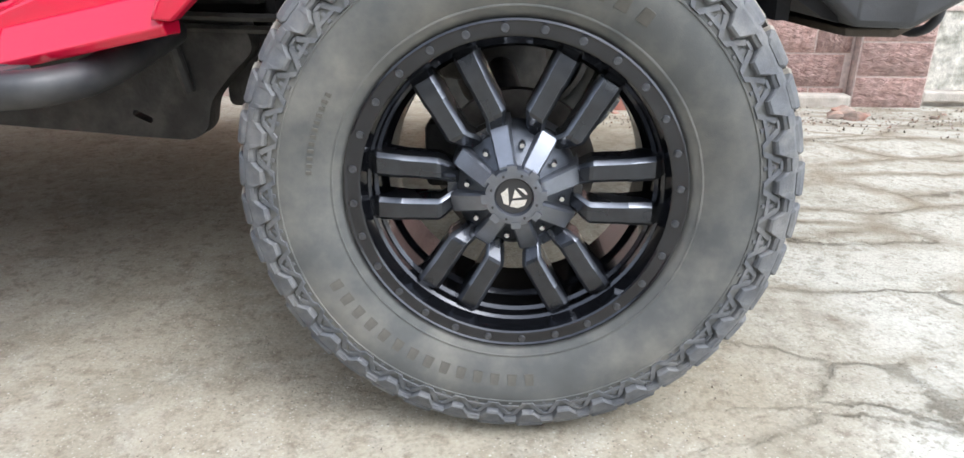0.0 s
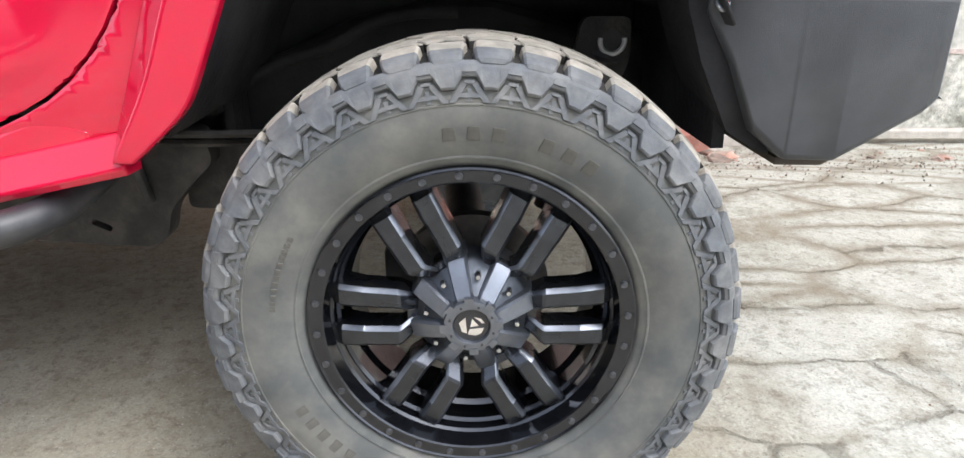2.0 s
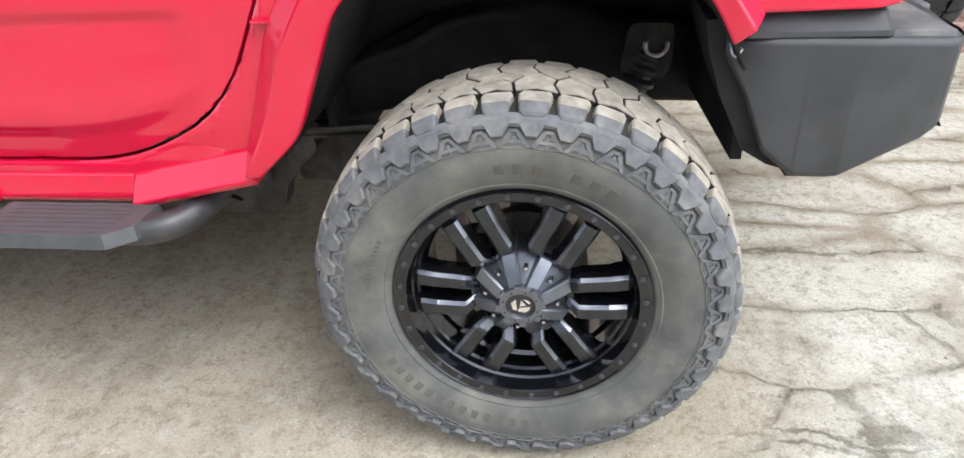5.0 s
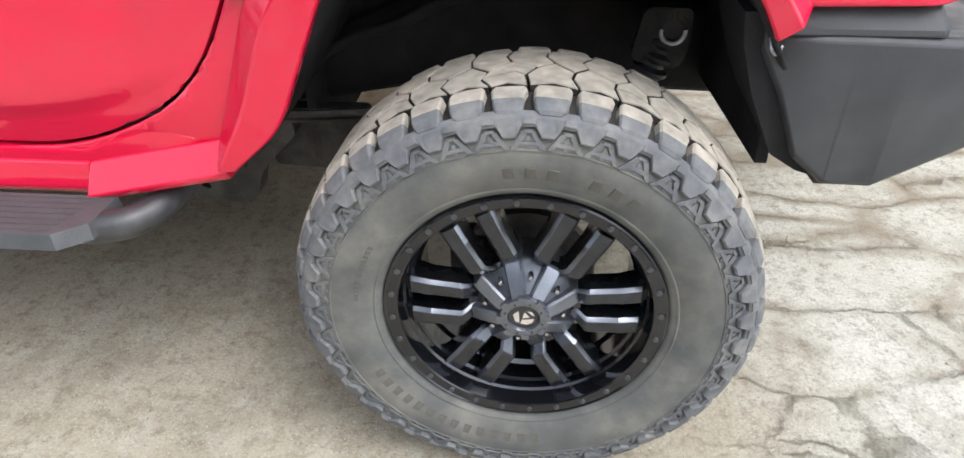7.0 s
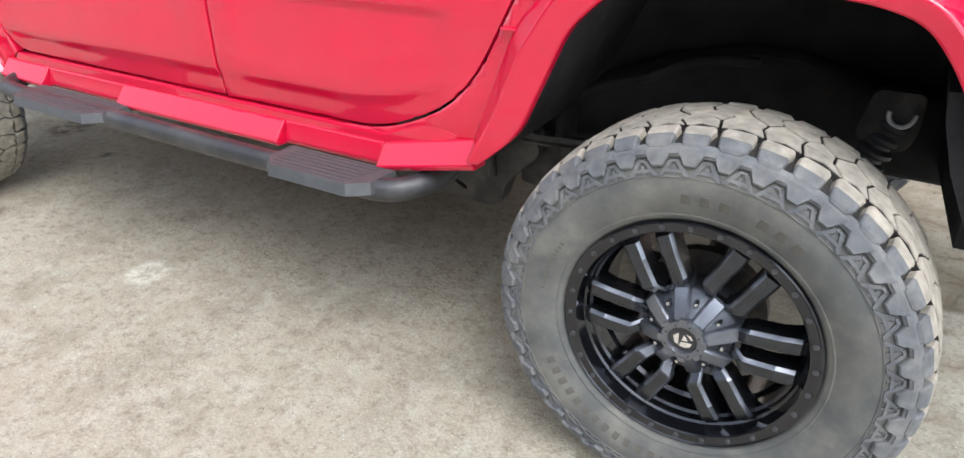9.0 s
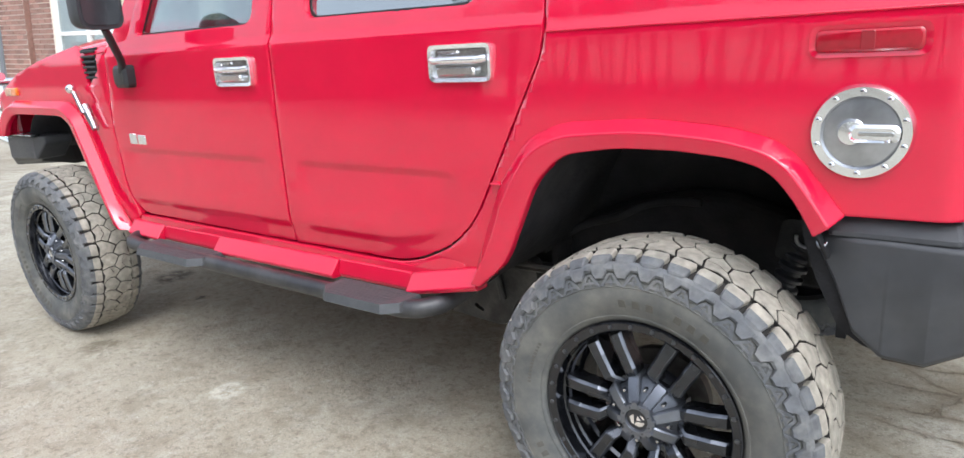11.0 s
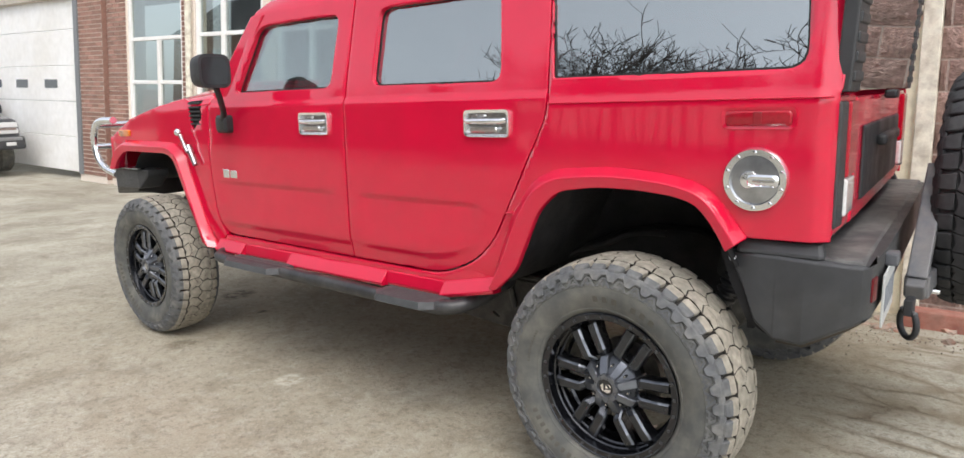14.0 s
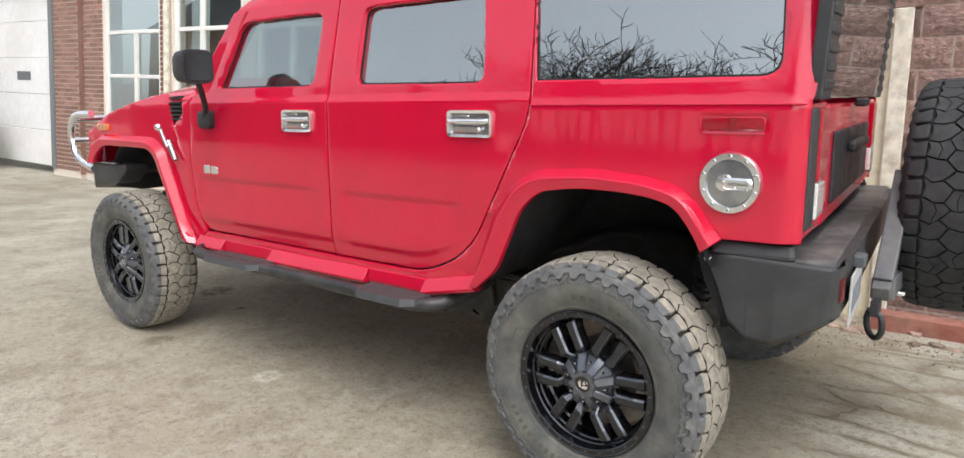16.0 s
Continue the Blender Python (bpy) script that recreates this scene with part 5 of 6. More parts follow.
def patch(bm, poly, lift, shrink=0.93, side=0):
    """A raised rubber block over a small outline of (angle, s) on the carcass; side is the slot of its walls' material."""
    cen = (sum(p[0] for p in poly) / len(poly), sum(p[1] for p in poly) / len(poly))
    lo, mid, hi = [], [], []
    for a, s in poly:
        for ring, k, sh in ((lo, -0.004, shrink * 0.97 + 0.03), (mid, lift * 0.85, 0.99 * shrink + 0.01), (hi, lift, shrink * 0.97)):
            aa, ss = cen[0] + (a - cen[0]) * sh, cen[1] + (s - cen[1]) * sh
            r, y, nr, ny = along(ss)
            ring.append(bm.verts.new(((r + nr * k) * math.cos(aa), y + ny * k, (r + nr * k) * math.sin(aa))))
    bm.faces.new(hi)
    n = len(poly)
    for u, v in ((lo, mid), (mid, hi)):
        for i in range(n):
            j = (i + 1) % n
            bm.faces.new((u[i], u[j], v[j], v[i])).material_index = side if u is lo else 0


def wave(a, knots, p):
    """A repeating broken line: knots of (part of the pitch, value)."""
    t = (a / p) % 1.0
    return float(np.interp(t, [k[0] for k in knots], [k[1] for k in knots]))


def loaf(bm, rows, S):
    """A tread lug over rows of (c, left angle, right angle, lift), c in metres from the crown's middle line."""
    rings = []
    for c, al, ar, lift in rows:
        ring = []
        e = (ar - al) * 0.06
        for aa, k in ((al, -0.004), (al + e * 0.5, lift * 0.80), (al + 1.5 * e, lift), ((al + ar) / 2, lift), (ar - 1.5 * e, lift), (ar - e * 0.5, lift * 0.80), (ar, -0.004)):
            r, y, nr, ny = along(S(c))
            ring.append(((r + nr * k) * math.cos(aa), y + ny * k, (r + nr * k) * math.sin(aa)))
        rings.append(ring)
    vs = grow(bm, rings, closed=False, caps=False)
    bm.faces.new(vs[0][::-1]), bm.faces.new(vs[-1])


def build_tyre(parent):
    part("tyre", lathe_bm(TYRE_PROFILE, 120), RUBBER, parent, "worn dusty off-road tyre", smooth=40)
    half = TYRE_LONG / 2
    part("tread_base", lathe_bm([(r + 0.0012, y) for r, y in TYRE_PROFILE[8:17]], 90), GROOVE, parent, "rubber between the tread blocks, darkened as shade", smooth=40)
    p = 2 * math.pi / NT
    knobs, teeth = bmesh.new(), bmesh.new()
    rng = random.Random(3)
    tooth = ((0, 0.1365), (0.17, 0.1365), (0.34, 0.1525), (0.66, 0.1525), (0.83, 0.1365), (1, 0.1365))
    for sgn in (1, -1):
        def S(c):
            return half - sgn * c
        shift = 0.0 if sgn > 0 else 0.5 * p
        # the toothed shoulder band, one closed ring
        rings = []
        for k in range(NT):
            for q in (0.0, 0.17, 0.255, 0.34, 0.50, 0.66, 0.745, 0.83):
                a = (k + q) * p
                cin = wave(a, tooth, p)
                ring = []
                for c, lift in ((cin, -0.003), (cin - 0.0006, 0.0072), (cin - 0.0028, 0.0096), (0.126, 0.0105), (0.1165, 0.0105), (0.1145, 0.0080), (0.1135, -0.003)):
                    r, y, nr, ny = along(S(c))
                    ring.append(teeth.verts.new(((r + nr * lift) * math.cos(a + shift), y + ny * lift, (r + nr * lift) * math.sin(a + shift))))
                rings.append(ring)
        for r0, r1 in zip(rings, rings[1:] + rings[:1]):
            for i in range(6):
                teeth.faces.new((r0[i], r1[i], r1[i + 1], r0[i + 1]))
        for k in range(NT):
            a0 = k * p + shift
            # a low A-shaped rib under each gap of the teeth
            for m in (-1, 1):
                patch(teeth, [(a0 + m * 0.50 * p, S(0.1685)), (a0 + m * 0.35 * p, S(0.1685)), (a0 + m * 0.05 * p, S(0.1455)), (a0 + m * 0.17 * p, S(0.1420))], 0.0036, 0.99)
            patch(teeth, [(a0 - 0.13 * p, S(0.1445)), (a0 + 0.13 * p, S(0.1445)), (a0 + 0.11 * p, S(0.1402)), (a0 - 0.11 * p, S(0.1402))], 0.0040, 0.97)
            patch(teeth, [(a0 - 0.27 * p, S(0.1620)), (a0 + 0.27 * p, S(0.1620)), (a0 + 0.20 * p, S(0.1565)), (a0 - 0.20 * p, S(0.1565))], 0.0028, 0.98)
            patch(teeth, [(a0 - 0.05 * p, S(0.1675)), (a0 + 0.05 * p, S(0.1675)), (a0 + 0.05 * p, S(0.1500)), (a0 - 0.05 * p, S(0.1500))], 0.0020, 0.98)
            # raised pad over the rib, then the shoulder lug between two scooped slots
            patch(teeth, [(a0 - 0.17 * p, S(0.1335)), (a0 + 0.17 * p, S(0.1335)), (a0 + 0.13 * p, S(0.1240)), (a0 - 0.13 * p, S(0.1240))], 0.0125, 0.90)
            j, up = rng.uniform(-0.02, 0.02) * p, (0.0158, 0.0136, 0.0150)[k % 3]
            wide = 0.02 * p if k % 2 else -0.01 * p
            loaf(teeth, [(0.1215, a0 + 0.20 * p, a0 + 0.80 * p, up * 0.72), (0.1165, a0 + 0.135 * p - wide, a0 + 0.865 * p + wide, up * 0.93), (0.108, a0 + 0.095 * p - wide + j, a0 + 0.90 * p + wide, up), (0.0985, a0 + 0.09 * p - wide + j, a0 + 0.915 * p + wide, up)], S)
            loaf(knobs, [(0.0988, a0 + 0.09 * p - wide + j, a0 + 0.915 * p + wide, up), (0.090, a0 + 0.065 * p - wide + j, a0 + 0.925 * p + wide, up), (0.080, a0 + 0.02 * p + j, a0 + 0.94 * p, up * 0.99), (0.0715, a0 + 0.06 * p + j, a0 + 0.88 * p, up * 0.97)], S)
    # interlocking five-sided blocks over the crown, two rows about a zigzag groove
    for row, sgn, h in ((0, 1, 0.55), (1, -1, 0.45)):
        for k in range(NT):
            a0 = (k + 0.55 * row) * p
            u, v = rng.uniform(-0.05, 0.05), rng.uniform(-0.003, 0.003)
            outline = [(0, 0.013), (h, -0.013), (1, 0.013), (1.12, 0.040), (0.92, 0.071), (0.45, 0.061), (-0.08, 0.071), (0.12, 0.040)]
            if k % 3 == 1:  # every third block is cut in two by a slanting groove
                cells = ([(0, 0.013), (h, -0.013), (1, 0.013), (1.12, 0.036), (0.5 + u, 0.024 + v), (0.12, 0.040)], [(0.12, 0.040), (0.5 + u, 0.024 + v), (1.12, 0.036), (0.92, 0.071), (0.45, 0.061), (-0.08, 0.071)])
            else:
                cells = (outline,)
            for cell in cells:
                spots = [(a0 + a * p, sgn * c) for a, c in cell]
                spots = [(a + 0.09 * p * math.sin(7 * a + 40 * c) + 0.06 * p * math.sin(19 * a - 50 * c), c + (0.004 * math.sin(11 * a + 30 * c) + 0.003 * math.sin(23 * a)) * (abs(c) < 0.055)) for a, c in spots]
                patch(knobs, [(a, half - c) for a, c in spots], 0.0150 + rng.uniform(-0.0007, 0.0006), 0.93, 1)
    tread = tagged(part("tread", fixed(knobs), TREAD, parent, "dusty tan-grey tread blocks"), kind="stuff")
    # block walls take the groove colour, so shade is painted between the blocks
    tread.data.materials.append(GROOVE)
    tagged(part("shoulder_teeth", fixed(teeth), SHOULDER, parent, "grey toothed shoulder lugs"), kind="stuff")
    for s in (0.052, half - 0.1705):  # moulded rings
        prof = []
        for u, k in ((-0.0025, -0.001), (-0.001, 0.0016), (0.001, 0.0016), (0.0025, -0.001)):
            r, y, nr, ny = along(s + u)
            prof.append((r + nr * k, y + ny * k))
        part("moulded_ring", lathe_bm(prof, 96), RUBBER, parent, smooth=60)
    # raised markings on the side, as plain bars
    bars = {}
    for start, count, gap, h in ((57, 7, 6.4, 0.022), (208, 14, 5.2, 0.020), (150, 12, 2.1, 0.009)):
        for k in range(count):
            if start == 57 and k == 3:
                continue
            if h not in bars:
                bm = bmesh.new()
                w, s = radians(gap * 0.30), 0.090 if h > 0.01 else 0.084
                patch(bm, [(-w, s - h / 2), (w, s - h / 2), (w * 0.8, s + h / 2), (-w * 0.8, s + h / 2)], 0.0016)
                bars[h] = part("side_marking", fixed(bm), MARKING, parent)
                ob = bars[h]
            else:
                ob = new("side_marking", bars[h].data)
                ob.parent = parent
            ob.matrix_basis = Matrix.Rotation(-radians(start + k * gap), 4, "Y")


def spoke_bm(side_sign):
    """One spoke of a forked pair: parallel to the pair's middle line outside, bent to it and sloping back near the hub;
    chamfers along its edges.
    """
    bm = bmesh.new()
    rings = []
    for r, off, half, y0, y1 in ((0.070, 0.010, 0.0125, 0.046, 0.075), (0.088, 0.0185, 0.0150, 0.031, 0.070), (0.1075, 0.0295, 0.0165, 0.0125, 0.062), (0.113, 0.0318, 0.0168, 0.0105, 0.062),
                                 (0.165, 0.0335, 0.0170, 0.0145, 0.066), (0.168, 0.0335, 0.0178, 0.0140, 0.066), (0.203, 0.0350, 0.0182, 0.020, 0.080), (0.2075, 0.0352, 0.0182, 0.026, 0.085), (0.218, 0.036, 0.0185, 0.034, 0.10)):
        c = side_sign * off
        rings.append([(r, y1, c - half), (r, y0 + 0.0075, c - half), (r, y0 + 0.0012, c - half + 0.0045), (r, y0, c - half + 0.0062), (r, y0, c + half - 0.0062), (r, y0 + 0.0012, c + half - 0.0045), (r, y0 + 0.0075, c + half), (r, y1, c + half)])
    grow(bm, rings)
    return fixed(bm)


def build_wheel():
    wheel = new("wheel")
    build_tyre(wheel)
    part("rim", lathe_bm([(0.247, 0.03), (0.2492, -0.002), (0.2478, -0.0085), (0.2450, -0.0098), (0.2425, -0.0078), (0.2268, -0.0062), (0.2242, -0.0042), (0.2228, 0.003), (0.2192, 0.025), (0.2150, 0.029), (0.2135, 0.045), (0.2082, 0.049), (0.2065, 0.084), (0.1995, 0.091), (0.1975, 0.17), (0.225, 0.215), (0.245, 0.215)], 96), RIM_LIP, wheel, "gloss black deep-lipped wheel rim", smooth=24)

    def ring_of(name, bm, mat, count, phase=0.0, label="", **kw):
        """One piece, repeated round the axle."""
        first = part(name, bm, mat, wheel, label, **kw)
        for k in range(count):
            ob = first if k == 0 else new(name, first.data)
            ob.parent = wheel
            ob.matrix_basis = Matrix.Rotation(-2 * math.pi * (k + phase) / count, 4, "Y")
        return first

    ring_of("rim_bolt", lathe_bm_at((0.2355, -0.0068, 0), [(0.0, -0.0042), (0.0022, -0.0042), (0.0027, -0.0028), (0.0040, -0.0034), (0.0052, -0.0030), (0.0062, 0.002)], 10), RIM_BOLT, 28, 0.3, smooth=30)
    for sign in (-1, 1):
        first = ring_of("spoke", spoke_bm(sign), RIM, 6, smooth=22)
        first.data.materials.append(SPOKE_EDGE)
        for f in first.data.polygons:  # the chamfers, brightened with painted sky glints
            if f.normal.y < -0.3 and abs(f.normal.z) > 0.5 and 0.085 < f.center.x < 0.204:
                f.material_index = 1
    bm = bmesh.new()  # web that ties a pair of spokes to the hub
    grow(bm, [[(r, 0.075, -w), (r, y, -w), (r, y, w), (r, 0.075, w)] for r, w, y in ((0.060, 0.016, 0.050), (0.088, 0.022, 0.034), (0.100, 0.017, 0.030))])
    ring_of("spoke_web", fixed(bm), RIM, 6, bevel=0.0)
    part("hub_cone", lathe_bm([(0.0, 0.006), (0.044, 0.004), (0.056, 0.014), (0.086, 0.036), (0.094, 0.046), (0.096, 0.075)], 64), HUB_FLOOR, wheel, "dark grey eight-lug hub cover", smooth=35)
    bm = bmesh.new()
    rings = []
    for r, w, y in ((0.041, 0.0125, -0.0065), (0.046, 0.0135, -0.006), (0.064, 0.0142, 0.004), (0.086, 0.0150, 0.0175), (0.0965, 0.0150, 0.0255), (0.0995, 0.0142, 0.034), (0.1005, 0.013, 0.055)):
        rings.append([(r, y + 0.036, -w - 0.003), (r, y + 0.005, -w), (r, y, -w + 0.0028), (r, y, w - 0.0028), (r, y + 0.005, w), (r, y + 0.036, w + 0.003)])
    grow(bm, rings)
    ring_of("hub_rib", fixed(bm), HUB_RIB, 8, 0.32, "gunmetal hub rib", smooth=22)
    ring_of("lug_nut", lathe_bm_at((0.0705, 0.019, 0), [(0.0, -0.007), (0.0036, -0.007), (0.0050, -0.0045), (0.0056, 0.012)], 8), LUG, 8, 0.82, smooth=40)
    part("cap_ring", lathe_bm([(0.0265, -0.004), (0.0290, -0.0125), (0.0360, -0.0135), (0.0415, -0.0120), (0.0430, -0.008), (0.0440, 0.012)], 48), HUB_RIB, wheel, smooth=30)
    ring_of("cap_tooth", fixed(box_bm(0.0375, 0.0475, -0.0145, 0.004, -0.0068, 0.0068)), HUB_RIB, 8, 0.1)
    ring_of("cap_screw", lathe_bm_at((0.0345, -0.0135, 0), [(0.0, -0.001), (0.002, -0.001), (0.0026, 0.002)], 8), LOGO_BASE, 8, 0.6)
    part("centre_cap", lathe_bm([(0.0, -0.006), (0.026, -0.006), (0.0285, -0.004)], 32), LOGO_BASE, wheel)
    # the maker's mark, as plain silver shapes
    for shape in ([(-0.019, 0.004), (-0.009, 0.013), (-0.007, -0.014), (-0.015, -0.011)], [(-0.006, -0.0155), (-0.003, -0.0065), (0.019, -0.004), (0.015, -0.0135), (0.006, -0.0175)], [(-0.002, -0.003), (0.001, 0.011), (0.011, -0.001)], [(0.004, 0.0135), (0.014, 0.0115), (0.0195, 0.004), (0.016, 0.003), (0.010, 0.009)]):
        bm = bmesh.new()
        grow(bm, [[(x, y, z) for x, z in shape] for y in (-0.0075, -0.005)])
        part("cap_mark", fixed(bm), SATIN, wheel)
    part("brake_disc", lathe_bm([(0.05, 0.13), (0.128, 0.13), (0.128, 0.155), (0.05, 0.155)], 48, closed=True), BRAKE, wheel, "grey steel brake disc", smooth=30)
    part("brake_caliper", fixed(box_bm(-0.145, -0.075, 0.115, 0.18, -0.03, 0.075)), CHASSIS, wheel, bevel=0.01)
    part("hub_backing", lathe_bm([(0.0, 0.070), (0.085, 0.070), (0.075, 0.13), (0.06, 0.2), (0.0, 0.2)], 24), CHASSIS, wheel)
    return wheel


LUG = material("bright_lug_nut", (0.55, 0.56, 0.58), 0.25, metal=1.0, vary=0.1)
LOGO_BASE = material("cap_dark", (0.03, 0.03, 0.032), 0.3, vary=0.1)
BRAKE = material("brake_steel", (0.16, 0.15, 0.14), 0.5, metal=0.7, vary=0.3, stain=(0.10, 0.085, 0.07), stain_scale=12)

wheel = build_wheel()
first = suv_inv @ Matrix.Translation((0, 0, HUB))
wheel.parent = suv
wheel.matrix_basis = first
for ax in AXLES:
    for right in (False, True):
        if ax == 0 and not right:
            continue
        turn = Matrix.Rotation(math.pi, 4, "Z") if right else Matrix.Identity(4)
        spin = Matrix.Rotation(radians(23 if ax else 40), 4, "Y")
        copy_thing(wheel, suv_inv @ Matrix.Translation((ax, 1.82 if right else 0.0, HUB)) @ turn @ spin)
# spare wheel carried behind the car on a hitch post
spare = copy_thing(wheel, Matrix.Translation((1.010, MID, 1.000)) @ Matrix.Rotation(radians(90), 4, "Z"))
spare.parent = None
spare.name = "spare_tyre_and_wheel"
for piece in spare.children:
    if piece.type == "MESH" and piece.data.materials[0] in (RUBBER, TREAD, SHOULDER, GROOVE, MARKING):
        piece.material_slots[0].link = "OBJECT"
        piece.material_slots[0].material = BLACK_RUBBER
tagged(spare, "large spare off-road wheel hung on a grey steel carrier", "wheel")
STEEL = material("grey_painted_steel", (0.105, 0.112, 0.125), 0.45, vary=0.15, grain=20, bump=0.15, bump_scale=150, stain=(0.22, 0.2, 0.18), stain_scale=12)


def bar_bm(a, b, w, h, across=(0, 1, 0)):
    """A square bar from a to b."""
    a, b, u = Vector(a), Vector(b), Vector(across)
    d = (b - a).normalized()
    u = (u - d * u.dot(d)).normalized()
    v = d.cross(u)
    bm = bmesh.new()
    grow(bm, [[p + u * w * i + v * h * j for i, j in ((-0.5, -0.5), (0.5, -0.5), (0.5, 0.5), (-0.5, 0.5))] for p in (a, b)])
    return fixed(bm)


carrier = empty("spare_wheel_carrier", (0.755, MID, 0.6), label="grey steel spare wheel carrier post fixed in the tow hitch", category="carrier")
back = Matrix.Translation((-0.80, -MID, -0.6))  # built round the hitch
for name, bm, mat in (("post", bar_bm((0.80, 0.62, 0.76), (0.808, 0.83, 1.10), 0.042, 0.058), STEEL), ("foot", bar_bm((0.80, 0.58, 0.725), (0.80, 0.70, 0.775), 0.05, 0.055), STEEL),
                      
                      ("cross_arm", bar_bm((0.80, 0.62, 0.735), (0.80, 1.30, 0.735), 0.07, 0.07, (1, 0, 0)), STEEL), ("upright", bar_bm((0.80, MID, 0.735), (0.80, MID, 1.06), 0.07, 0.07), STEEL), ("mount", bar_bm((0.80, MID, 1.0), (1.0, MID, 1.0), 0.12, 0.12), STEEL), ("clip", tube_bm([(0.79, 0.70, 0.71), (0.85, 0.74, 0.70)], 0.012, 8), CHROME)):
    bmesh.ops.transform(bm, matrix=back, verts=bm.verts)
    part(name, bm, mat, carrier, bevel=0.005)

shackle = empty("tow_shackle", (0.757, 0.49, 0.70), label="black steel tow shackle hanging under the rear bumper", category="shackle")
ring = [(-0.027 * math.cos(a), 0.035 * math.cos(a), -0.048 + 0.044 * math.sin(a)) for a in (radians(125 + 290 * k / 22) for k in range(23))]
part("bow", tube_bm(ring, 0.0095, 10), BLACK_PLASTIC, shackle, smooth=50)
part("pin", tube_bm([(-0.022, 0.028, -0.012), (0.022, -0.028, -0.012)], 0.008, 10), STEEL, shackle, smooth=50)
part("tab", fixed(box_bm(-0.012, 0.012, -0.03, 0.03, -0.02, 0.03)), BLACK_PLASTIC, shackle, bevel=0.003)

# ---- bare trees across the yard, seen in the windows ----
BARK = material("bare_tree_bark", (0.06, 0.05, 0.045), 0.9, vary=0.3, grain=8, bump=0.5, bump_scale=20)


def tree_meshes(seed, height):
    """A bare tree, height metres tall: trunk, then limbs that fork and wander down to twigs."""
    rng = random.Random(seed)
    verts, faces = ([], []), ([], [])

    def limb(which, start, way, length, r, level):
        pts, p, d = [start], start.copy(), way.normalized()
        n = 4 if level < 5 else 3
        for _ in range(n):
            d = (d + Vector((rng.uniform(-1, 1), rng.uniform(-1, 1), rng.uniform(-0.6, 0.75))) * 0.34).normalized()
            p = p + d * length / n
            pts.append(p)
        m = 6 if level < 2 else 3
        v, base = verts[which], len(verts[which])
        for i, q in enumerate(pts):
            w = r * (1 - 0.45 * i / n)
            for k in range(m):
                a = 2 * math.pi * k / m
                v.append((q.x + w * math.cos(a), q.y + w * math.sin(a), q.z + w * 0.4 * math.sin(2 * a)))
        for i in range(n):
            for k in range(m):
                j = (k + 1) % m
                faces[which].append((base + i * m + k, base + i * m + j, base + (i + 1) * m + j, base + (i + 1) * m + k))
        if level >= 6:
            return
        for k in range(3 if level else 7):
            q = pts[rng.randint(2, n)]
            side_way = Vector((rng.uniform(-1, 1), rng.uniform(-1, 1), rng.uniform(-0.1, 0.7))).normalized()
            limb(1, q, (d * 0.6 + side_way).normalized(), length * rng.uniform(0.56, 0.74), max(0.008, r * 0.78), level + 1)

    limb(0, Vector((0, 0, 0)), Vector((0, 0, 1)), 4.6, 0.05, 0)
    levels = sorted(q[2] for q in verts[1])
    top = levels[int(0.93 * len(levels))]  # the line that most twigs reach
    k = height / top
    verts = [[(x, y, min(z, top) + 0.3 * max(0.0, z - top)) for x, y, z in vs] for vs in verts]
    out = []
    for name, vs, fs in zip(("trunk", "crown"), verts, faces):
        me = bpy.data.meshes.new(name)
        me.from_pydata([(x * k, y * k, z * k - 0.1) for x, y, z in vs], [], fs)
        me.materials.append(BARK)
        out.append((name, me))
    return out


def build_trees():
    kinds = []
    rng = random.Random(2)
    for seed in (1, 4, 9):
        tree = empty("bare_tree", (0, 0, 0), label="bare winter tree with a thicket of fine dark branches", category="tree", group="trees across the yard")
        for name, me in tree_meshes(seed, 14.1):
            ob = new(name, me)
            ob.parent = tree
        kinds.append(tree)
    spots = [(-0.78 * k + 5.5 + rng.uniform(-1.4, 1.4), -22 + rng.uniform(-1.6, 1.6)) for k in range(32)] + [(-0.85 * k + 6.0 + rng.uniform(-1.0, 1.0), -25.5 + rng.uniform(-0.8, 0.8)) for k in range(30)]
    for i, (x, y) in enumerate(spots):
        size = rng.uniform(0.95, 1.04) * (0.865 if y > -24 else 0.97)
        m = Matrix.Translation((x, y, 0)) @ Matrix.Rotation(rng.uniform(0, 6.28), 4, "Z") @ Matrix.Scale(size, 4)
        if i < 3:
            kinds[i].matrix_basis = m
        else:
            copy_thing(kinds[i % 3], m)


